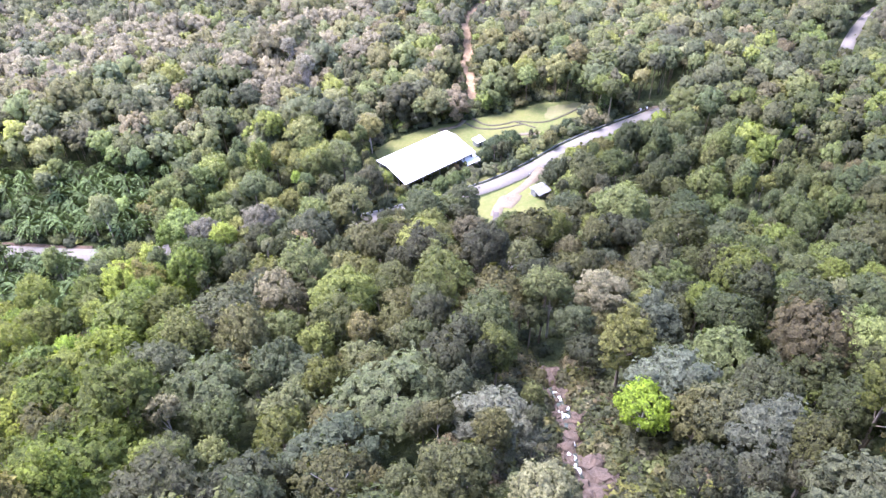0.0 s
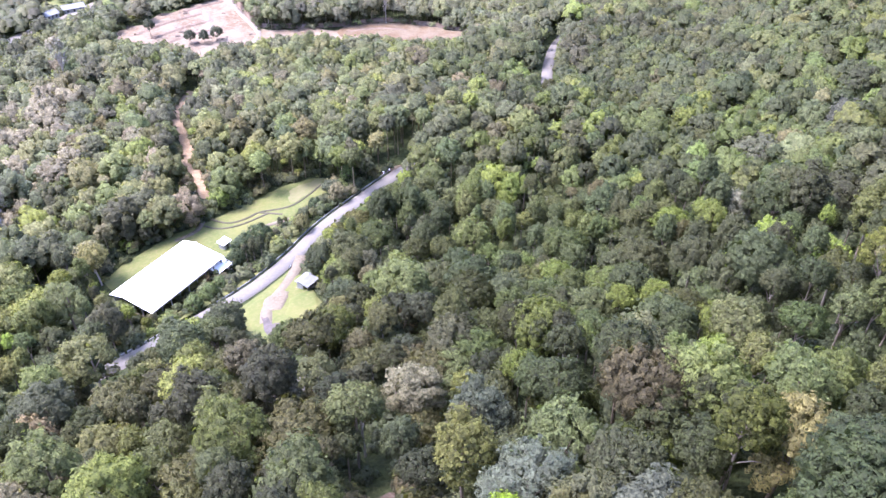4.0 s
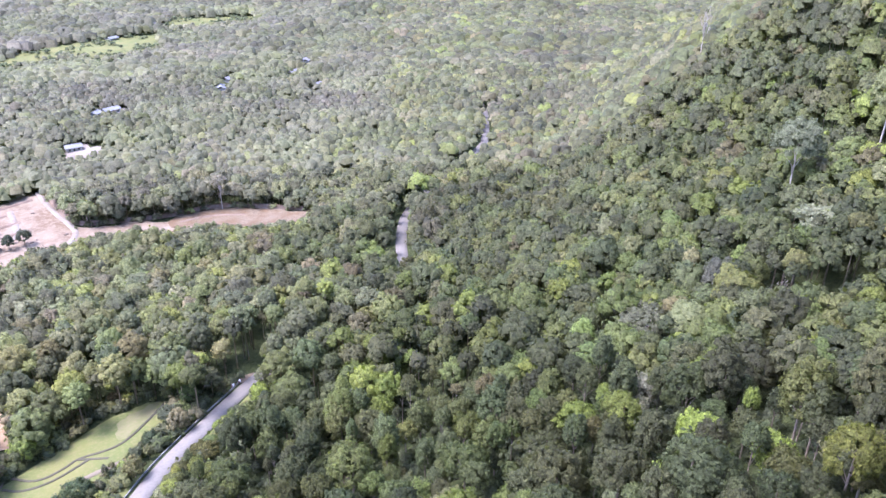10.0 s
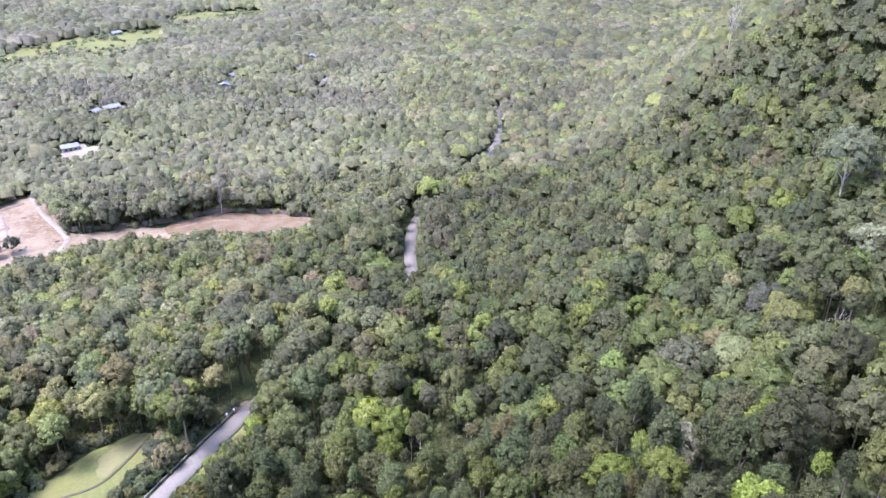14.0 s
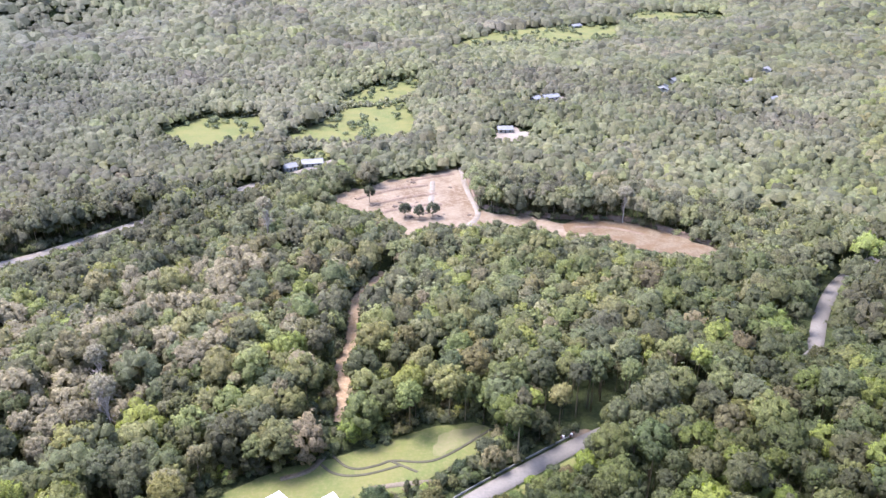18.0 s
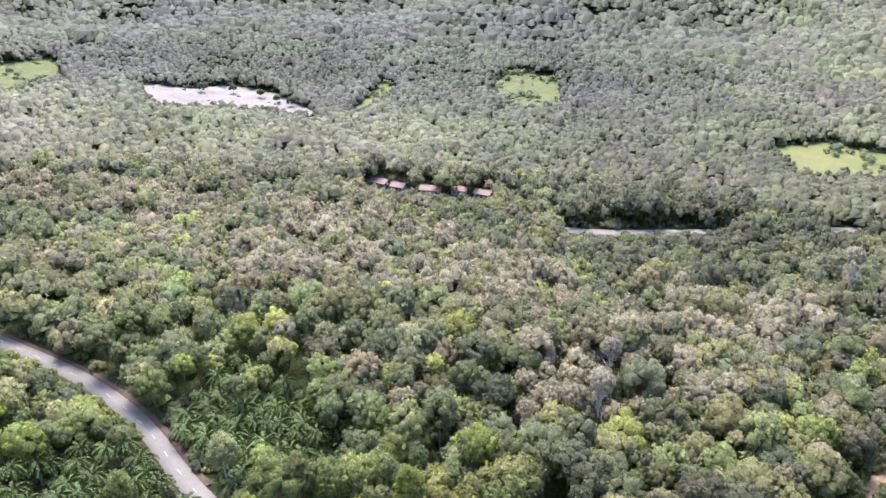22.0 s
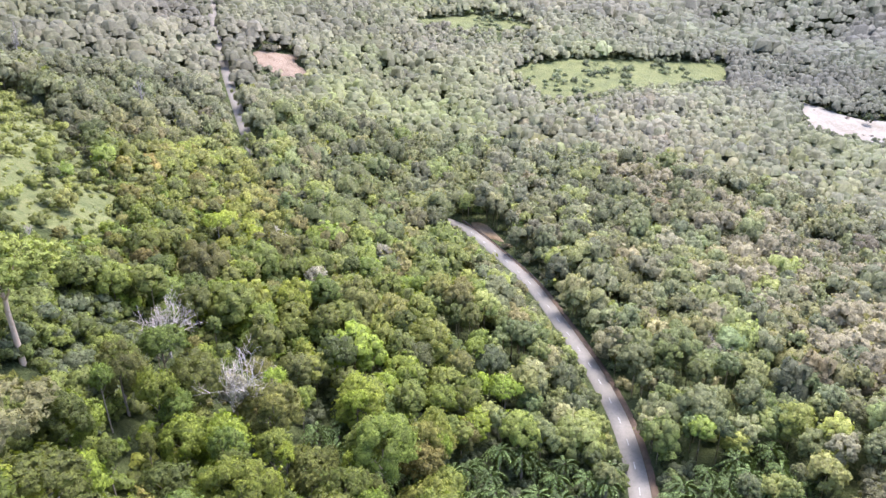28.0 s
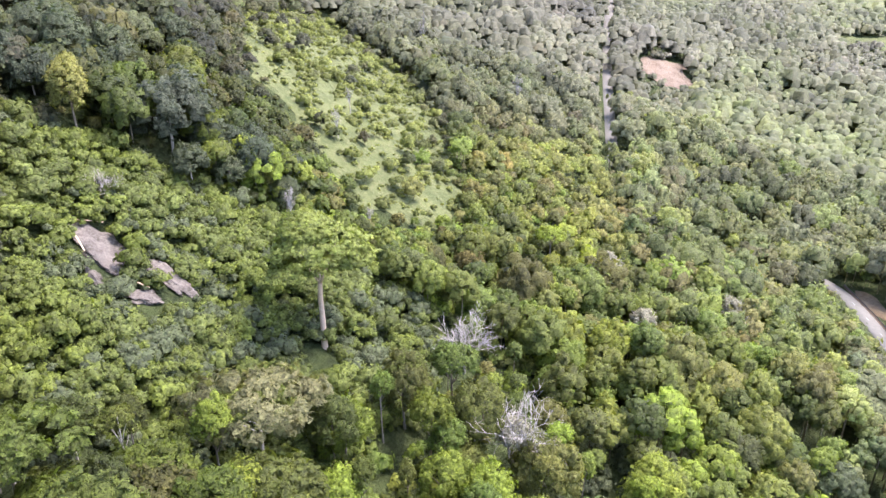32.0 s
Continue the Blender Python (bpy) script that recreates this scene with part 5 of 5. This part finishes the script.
    apron = patch("apron", [(-1, 199.5), (3, 202), (13, 189.5), (9.8, 185.5)], 0.5, CONCRETE, 0.8)
    tagged(new("apron", apron), "grey concrete apron beside the shed", "pavement", kind="structure")


def house(x, y, length, width, turn, style):
    """A village house: walls with door and windows under a gable roof."""
    roof_mat = (ROOF_RED, ROOF_RED, ROOF_BLUE)[style]
    label = ("single-storey village house with a dull red roof", "small village house with a red roof and pale walls", "low village house with a pale blue-grey sheet roof")[style]
    root = tagged(new("house"), label, "house", "village houses")
    root.matrix_world = pose(x, y, float(height(x, y)), 0, 0, turn)
    l, w = length / 2, width / 2
    for name, box in (("wall", (-l, l, -w, -w + 0.2, -0.6, 2.8)), ("wall", (-l, l, w - 0.2, w, -0.6, 2.8)), ("wall", (-l, -l + 0.2, -w + 0.2, w - 0.2, -0.6, 2.8)), ("wall", (l - 0.2, l, -w + 0.2, w - 0.2, -0.6, 2.8))):
        solid(name, block(*box), PLASTER, root)
    for s in (-1, 1):
        solid("roof", slab(((-l - 0.6, s * (w + 0.7), 2.7), (l + 0.6, s * (w + 0.7), 2.7), (l + 0.6, 0, 4.4), (-l - 0.6, 0, 4.4)), 0.12), roof_mat, root)
    solid("ridge", block(-l - 0.6, l + 0.6, -0.15, 0.15, 4.36, 4.5), roof_mat, root)
    solid("door", block(-0.5, 0.5, -w - 0.04, -w, 0, 2.1), DARK_OPENING, root)
    for px in (-l * 0.6, l * 0.6):
        win = solid("window", block(px - 0.6, px + 0.6, -w - 0.03, -w, 0.9, 2.0), DARK_OPENING, root)
        solid("sill", block(px - 0.7, px + 0.7, -w - 0.12, -w - 0.03, 0.8, 0.9), CONCRETE, win)


def hut():
    """The small roadside hut with an open porch."""
    root = tagged(new("hut"), "small hut with a blue-grey roof and open porch beside the yard", "hut")
    root.matrix_world = pose(29.0, 165.6, float(height(29, 165.6)), 0, 0, 35)
    solid("floor_slab", block(-2.9, 2.9, -3.1, 2.3, -0.8, 0.25), CONCRETE, root)
    solid("wall", block(-2.0, 2.0, 1.6, 1.75, 0.25, 2.9), PLASTER, root)
    solid("wall", block(-2.0, -1.85, -0.6, 1.6, 0.25, 2.9), PLASTER, root)
    solid("wall", block(1.85, 2.0, -0.6, 1.6, 0.25, 2.9), PLASTER, root)
    solid("wall", block(-1.85, 1.85, -0.6, -0.45, 0.25, 1.3), PLASTER, root)
    for px in (-2.1, 2.1):
        solid("post", block(px - 0.07, px + 0.07, -2.5, -2.36, 0.25, 2.7), BARK, root)
    solid("roof", slab(((-2.6, -2.9, 2.75), (2.6, -2.9, 2.75), (2.6, 0.1, 3.5), (-2.6, 0.1, 3.5)), 0.08), ROOF_BLUE, root)
    solid("roof", slab(((-2.6, 0.1, 3.5), (2.6, 0.1, 3.5), (2.6, 2.1, 3.0), (-2.6, 2.1, 3.0)), 0.08), ROOF_BLUE, root)
    solid("bench", block(-1.5, 1.5, -2.2, -1.8, 0.6, 0.7), BARK, root)
    table = tagged(new("shelter"), "small white-roofed shelter on four posts in the grass", "shelter")
    table.matrix_world = pose(36.2, 179.3, float(height(36.2, 179.3)), 0, 0, 20)
    solid("roof", slab(((-1.2, -1.0, 2.0), (1.2, -1.0, 2.0), (1.2, 1.0, 2.25), (-1.2, 1.0, 2.25)), 0.08), ROOF_WHITE, table)
    for px in (-1.0, 1.0):
        for py, top in ((-0.8, 1.95), (0.8, 2.1)):
            solid("post", block(px - 0.06, px + 0.06, py - 0.06, py + 0.06, -0.3, top), BARK, table)


def motorcycle():
    """A small white motorcycle parked where the drive meets the road."""
    root = tagged(new("motorcycle"), "small white motorcycle parked at the drive", "motorcycle")
    root.matrix_world = pose(27.0, 178.2, float(height(27, 178.2)) + 0.42, 0, 0, 60)
    for px in (-0.6, 0.6):
        bm = bmesh.new()
        bmesh.ops.create_cone(bm, segments=16, radius1=0.3, radius2=0.3, depth=0.1, cap_ends=True, matrix=Matrix.Translation((px, 0, 0.3)) @ Matrix.Rotation(math.pi / 2, 4, "X"))
        solid("wheel", bm, DARK_OPENING, root)
    solid("body", block(-0.55, 0.45, -0.14, 0.14, 0.35, 0.72, 0.06), ROOF_WHITE, root)
    solid("seat", block(-0.6, 0.1, -0.13, 0.13, 0.74, 0.86, 0.04), DARK_OPENING, root)
    solid("fork", tube(((0.6, 0, 0.3), (0.42, 0, 1.0)), 0.04), CONCRETE, root)
    solid("handlebar", tube(((0.42, -0.3, 1.03), (0.42, 0.3, 1.03)), 0.025), DARK_OPENING, root)


big_shed()
hut()
motorcycle()
for h in HOUSES:
    house(*h)


# ---- along the road ----
def beside(line, step, aside):
    """Places and headings along one side of a line."""
    p = smooth_line(line, step)
    d = np.gradient(p, axis=0)
    d /= np.hypot(*d.T)[:, None]
    q = p + np.stack([-d[:, 1], d[:, 0]], 1) * aside
    return [(float(a), float(b), float(height(a, b)), math.degrees(math.atan2(v, u))) for (a, b), (u, v) in zip(q, d)]


def parapet(line, step, aside, name, label, tall, mat, gap=0.03):
    """A low wall of separate blocks beside the road."""
    me = bpy.data.meshes.new("block")
    bm = block(-step / 2 + gap, step / 2 - gap, -0.14, 0.14, -0.8, tall, 0.03)
    bm.to_mesh(me)
    bm.free()
    me.materials.append(mat)
    root = tagged(new(name), label, "barrier")
    for x, y, z, a in beside(line, step, aside):
        part("block", me, root).matrix_world = pose(x, y, z + 0.25, 0, 0, a)


def guard_rail(line, step, aside, label):
    """Posts with a steel beam along the road."""
    post = bpy.data.meshes.new("post")
    bm = block(-0.07, 0.07, -0.07, 0.07, -0.6, 0.75, 0.0)
    bm.to_mesh(post)
    bm.free()
    post.materials.append(CONCRETE)
    root = tagged(new("guard_rail"), label, "barrier")
    at = beside(line, step, aside)
    for x, y, z, a in at:
        part("post", post, root).matrix_world = pose(x, y, z + 0.25, 0, 0, a)
    for (x, y, z, a), (u, v, w, _) in zip(at, at[1:]):
        bm = bmesh.new()
        ends = [bm.verts.new(c) for c in ((x, y, z + 0.6), (u, v, w + 0.6), (u, v, w + 0.98), (x, y, z + 0.98))]
        bm.faces.new(ends)
        bmesh.ops.solidify(bm, geom=bm.faces[:], thickness=0.06)
        solid("beam", bm, CONCRETE, root)


for line in (ROAD_WEST[28:31], ROAD_WEST[5:9]):
    for x, y, z, a in beside(line, 4.2, -5.6)[1:]:
        kind, colour = species(np.array([x]), np.array([y]))
        tree("verge_tree", "green forest tree hanging over the road", "round", x, y, float(rng.uniform(3.2, 4.8)), float(rng.uniform(6, 10)), colour[0], False, "trees beside the road")
parapet(ROAD_WEST[22:28], 2.0, 3.9, "parapet", "low weathered concrete parapet beside the road", 0.28, CONCRETE)
parapet(ROAD_WEST[19:22], 2.2, 3.5, "bridge_parapet", "white painted concrete blocks of a small bridge", 0.55, PLASTER, 0.35)
guard_rail(ROAD_WEST[8:12], 4.0, 3.5, "grey steel guard rail along the outer bend of the road")
dash = bpy.data.meshes.new("lane_dash")
bm = block(-1.3, 1.3, -0.065, 0.065, -0.03, 0.025, 0)
bm.to_mesh(dash)
bm.free()
dash.materials.append(PAINT)
for x, y, z, a in beside(ROAD_WEST[7:19], 9.0, 0.0):
    part("lane_dash", dash, road).matrix_world = pose(x, y, z + 0.42, 0, 0, a)
for k, (x, y) in enumerate(((74.4, 226.6), (77.0, 227.4))):
    root = tagged(new("road_barrier"), "small red and white road barrier beside the bend", "barrier", "road barriers")
    root.matrix_world = pose(x, y, float(height(x, y)) + 0.3, 0, 0, 30 + 20 * k)
    solid("body", block(-0.9, 0.9, -0.22, 0.22, 0, 0.85, 0.06), ROOF_RED, root)
    solid("stripe", block(-0.35, 0.35, -0.235, 0.235, 0.05, 0.87, 0.0), ROOF_WHITE, root)
tagged(new("turning_place", patch("turning_place", [(75, 226), (77, 231), (83, 230), (84, 227)], 0.4, CLAY, 1.0)), "brown bare earth where the road bends away", "ground", kind="structure")
tagged(new("road_verge", ribbon("road_verge", ROAD_WEST[8:18], ((2.7, 0.0), (3.2, 0.06), (3.9, 0.1), (4.6, -0.4)), 0.3, CUT_EARTH)), "reddish cut earth beside the road", "ground", kind="structure")
tagged(new("road_verge", ribbon("road_verge", ROAD_WEST[21:29], ((-6.8, -0.3), (-6.2, 0.15), (-4.6, 0.1), (-3.4, -0.1)), 0.3, GRASS)), "grass verge beside the pale road", "ground", kind="structure")
tagged(new("road_verge", ribbon("road_verge", ROAD_WEST[20:26], ((4.1, 0.0), (5.0, 0.1), (6.6, 0.1), (7.0, -0.3)), 0.3, GRASS)), "grass verge beside the pale road", "ground", kind="structure")
for line in ([(8.6, 221.6), (14.3, 214.3), (22.3, 216.6), (25.1, 218.9), (34.9, 216.8), (41.4, 220.3), (54.3, 232.0)], [(6.2, 217.4), (10.1, 212.8), (17.7, 212.0), (28.3, 216.4)],
             [(25.1, 218.3), (32.9, 212.9)], [(6.2, 221.8), (-5.6, 218.1), (-14.9, 214.3)]):
    tagged(new("drain", ribbon("drain", line, ((-0.36, -0.2), (-0.3, 0.12), (-0.2, 0.12), (-0.17, 0.03), (0.17, 0.03), (0.2, 0.12), (0.3, 0.12), (0.36, -0.2)), 0.5, DRAIN, 1.0)),
           "dark open drain across the mown grass", "drain", kind="structure")
for line in ([(6.3, 221.2), (3.7, 214.5), (-4.1, 211.6)], [(19.8, 206.8), (28.5, 208.5), (36.7, 209.0)]):
    tagged(new("path", ribbon("path", line, ((-0.9, -0.2), (-0.8, 0.1), (0.8, 0.1), (0.9, -0.2)), 0.45, GRAVEL, 1.5)), "pale gravel path across the grass", "path", kind="structure")
for name, poly, mat, lift, label in (
        ("dry_grass", [(38, 229), (44, 234), (53, 234.5), (52, 229), (44, 222), (36, 219)], DRY_GRASS, 0.42, "worn brownish patch in the grass"),
        ("burnt_ground", [(12.4, 155), (16, 154), (19.5, 145.6), (17.3, 140), (12.6, 143)], BURNT, 0.5, "purplish burnt ground in the yard"),
        ("red_soil", [(105, 405), (140, 406), (156, 390), (174, 369), (163, 358), (150, 365), (137, 369), (125, 386), (107, 387)], CLAY, 0.7, "reddish bare soil of the cleared strip")):
    tagged(new(name, patch(name, poly, lift, mat, 1.5)), label, "ground", kind="structure")
tagged(new("gravel_patch", patch("gravel_patch", [(14, 162), (21, 168), (24, 164), (20, 156), (15, 157)], 0.6, GRAVEL, 1.0)), "pale gravel at the end of the drive", "ground", kind="structure")
tagged(new("yard_grass", patch("yard_grass", [(19, 150), (22, 161), (30, 164), (31, 152), (27, 142), (20, 141)], 0.55, GRASS, 1.2)), "yellow-green grass in the yard", "ground", kind="structure")
for line in ([(60, 487), (60.2, 450), (64.8, 417), (64.2, 407), (57, 394)], [(42, 460), (41, 430), (38, 414)]):
    tagged(new("dirt_track", ribbon("dirt_track", line, ((-1.7, -0.5), (-1.3, 0.0), (0, 0.1), (1.3, 0.0), (1.7, -0.5)), 0.6, SAND, 3.0)), "pale wheel track across the bare soil", "track", kind="structure")


tagged(new("cut_bank", ribbon("cut_bank", [(62, 488), (64, 456), (66, 420), (80, 416), (106, 408), (140, 410), (158, 393), (177, 371)], ((-1.4, -0.4), (-0.6, 1.6), (0.6, 1.9), (2.4, 0.2), (3.0, -0.5)), 0.3, RED_SOIL, 3.0)),
       "orange cut bank at the forest edge of the cleared plot", "bank", kind="structure")
for line in ([(0, 432), (18, 446), (40, 454)], [(8, 422), (26, 434), (46, 440)], [(30, 462), (46, 470), (57, 474)], [(14, 412), (30, 422), (48, 424)], [(112, 396), (130, 397), (146, 386)]):
    tagged(new("soil_ridge", ribbon("soil_ridge", line, ((-2.2, -0.5), (-0.8, 0.7), (0.5, 0.9), (1.8, -0.5)), 0.2, RED_SOIL, 2.5)), "low pushed-up ridge of brown soil", "soil ridge", kind="structure")


# ---- rocks and stream ----
def boulder_mesh(seed):
    r = np.random.default_rng(seed)
    bm = bmesh.new()
    bmesh.ops.create_icosphere(bm, subdivisions=2, radius=1)
    for v in bm.verts:
        n = noise.noise(v.co * 1.3 + Vector((seed, 0, 0))) * 0.5 + noise.noise(v.co * 3.1 + Vector((0, seed, 0))) * 0.2
        v.co *= 1 + n
        v.co.z = max(v.co.z * 0.75, -0.45)
    me = bpy.data.meshes.new("boulder")
    bm.to_mesh(me)
    bm.free()
    me.materials.append(STREAM_ROCK)
    return me


STONES = [boulder_mesh(k) for k in range(6)]


def boulder(x, y, size, label, group, flat=1.0, lift=0.0):
    ob = tagged(new("boulder", STONES[int(rng.integers(6))]), label, "rock", group)
    ob.matrix_world = pose(x, y, float(height(x, y)) + lift + 0.12 * size, rng.uniform(-15, 15), rng.uniform(-15, 15), rng.uniform(0, 360)) @ Matrix.Diagonal((size, size * rng.uniform(0.7, 1.2), size * flat, 1))


m, t, s = material("stream_water", 0.12)
s.inputs["Base Color"].default_value = rgb(0.05, 0.06, 0.05)
s.inputs["Specular IOR Level"].default_value = 0.5
relief(t, s, noise_at(t, 1.5, 3), 0.5, 0.2)
WATER = m
FOAM = mottled("foam", ((0.55, 0.56, 0.56), (0.36, 0.37, 0.36), (0.7, 0.7, 0.7)), (0.8, 3.0), 0.6, 0.5, 0.1)
tagged(new("stream_bed", ribbon("stream_bed", STREAM, ((-3.4, -0.4), (-2.6, 0.3), (-1.0, 0.05), (1.0, 0.05), (2.6, 0.3), (3.4, -0.4)), 0.3, STREAM_ROCK, 2.0)), "stony brown bed of a steep stream", "stream bed", kind="structure")
tagged(new("stream", ribbon("stream", STREAM, ((-0.8, 0.0), (-0.5, 0.1), (0.5, 0.1), (0.8, 0.0)), 0.42, WATER, 1.5)), "narrow dark stream running between boulders", "stream", kind="structure")
for k, (fx, fy) in enumerate(((18.2, 51), (18.6, 47.5), (18.9, 44.5), (17.8, 38), (17.2, 35), (17.4, 31.5), (18, 27), (19.4, 20))):
    for _ in range(3):
        ox, oy, long, wide = rng.normal(0, 0.45), rng.normal(0, 0.5), rng.uniform(0.5, 1.2), rng.uniform(0.08, 0.2)
        line = [(fx + ox + rng.normal(0, 0.2), fy + oy + long), (fx + ox + rng.normal(0, 0.25), fy + oy + 0.2), (fx + ox + rng.normal(0, 0.3), fy + oy - long)]
        tagged(new("cascade", ribbon("cascade", line, ((-wide * 1.6, -0.3), (-wide, 0.12), (0.05, 0.25), (wide, 0.1), (wide * 1.5, -0.3)), 0.6, FOAM, 0.3)),
               "white foaming water between the boulders", "stream", kind="structure")
for x, y, z, a in beside(STREAM, 0.42, 0.0):
    boulder(x + rng.normal(0, 1.4), y + rng.normal(0, 0.5), float(rng.lognormal(-0.55, 0.5)), "pinkish brown boulder in the stream bed", "boulders in the stream", 1.0, 0.45)
boulder(20.2, 32.4, 2.1, "large rounded pinkish boulder beside the stream", "boulders in the stream", 1.0, 0.4)
boulder(20.8, 29.6, 1.8, "large rounded pinkish boulder beside the stream", "boulders in the stream", 1.0, 0.4)


for x, y, size in ((17.6, 27.5, 1.5), (19.6, 26.0, 1.9), (21.4, 25.4, 1.4), (18.2, 23.4, 1.7), (20.6, 22.2, 1.3), (16.6, 30.6, 1.3), (21.6, 28.2, 1.2), (17.0, 36.4, 1.3)):
    boulder(x, y, size, "large pinkish boulder heaped in the stream bed", "boulders in the stream", 0.9, 0.4)


def rock_slab(x, y, length, width, turn, label):
    """A smooth bare slab of rock lying along the slope."""
    bm = bmesh.new()
    bmesh.ops.create_icosphere(bm, subdivisions=4, radius=1)
    c, sn = math.cos(radians(turn)), math.sin(radians(turn))
    for v in bm.verts:
        w = 1 + 0.55 * noise.noise(v.co * 1.6 + Vector((x, y, 0))) + 0.22 * noise.noise(v.co * 4 + Vector((y, x, 0)))
        px, py = v.co.x * length * w, v.co.y * width * w
        wx, wy = x + px * c - py * sn, y + px * sn + py * c
        v.co = Vector((wx, wy, float(height(wx, wy)) + v.co.z * 0.7 + 0.4 + 0.7 * noise.noise(Vector((wx * 0.5, wy * 0.5, 3))) + 0.25 * noise.noise(Vector((wx * 1.7, wy * 1.7, 8)))))
    me = bpy.data.meshes.new("rock_slab")
    bm.to_mesh(me)
    bm.free()
    me.materials.append(ROCK)
    me.polygons.foreach_set("use_smooth", [True] * len(me.polygons))
    tagged(new("rock_slab", me), label, "rock", "bare rock slabs")


for one in SLABS:
    rock_slab(*one)
for x0, y0, x1, y1 in ((-83.2, -0.4, -81.2, -2.4), (-85.5, -14.5, -80.8, -16.0), (-79.5, -13.5, -78.6, -9.5)):
    fallen = tagged(new("fallen_log", mesh_of("fallen_log", *log([(x0, y0, float(height(x0, y0)) + 1.5), ((x0 + x1) / 2, (y0 + y1) / 2, float(height((x0 + x1) / 2, (y0 + y1) / 2)) + 1.7),
                                                                 (x1, y1, float(height(x1, y1)) + 1.7)], (0.2, 0.17, 0.1), 8), WARM_BARK, smooth=True)),
                    "pale fallen trunk lying on the rock", "log", "fallen logs")
for _ in range(26):
    x, y = rng.uniform(-10, 60), rng.uniform(395, 480)
    if inside(CLEARING, np.array([x]), np.array([y]))[0]:
        boulder(x, y, float(rng.uniform(0.8, 2.0)), "heap of earth and roots on the cleared plot", "earth heaps", 0.5)
for _ in range(18):
    x, y = rng.uniform(-530, -420), rng.uniform(315, 400)
    if inside(QUARRY, np.array([x]), np.array([y]))[0]:
        boulder(x, y, float(rng.uniform(1.0, 2.4)), "heap of pale sand on the terrace", "sand heaps", 0.5)
boulder(-292.5, -14.2, 2.4, "pale heap of earth on the slope above the road", "earth heaps", 0.8, 1.0)
for x, y in ((-488, 372), (-470, 385), (-452, 388), (-440, 392), (-500, 352)):
    tree("field_tree", "lone dark tree on the pale terrace", "round", x, y, 3.6, 4.5, (0.07, 0.085, 0.04), False, "trees that stand out from the forest")
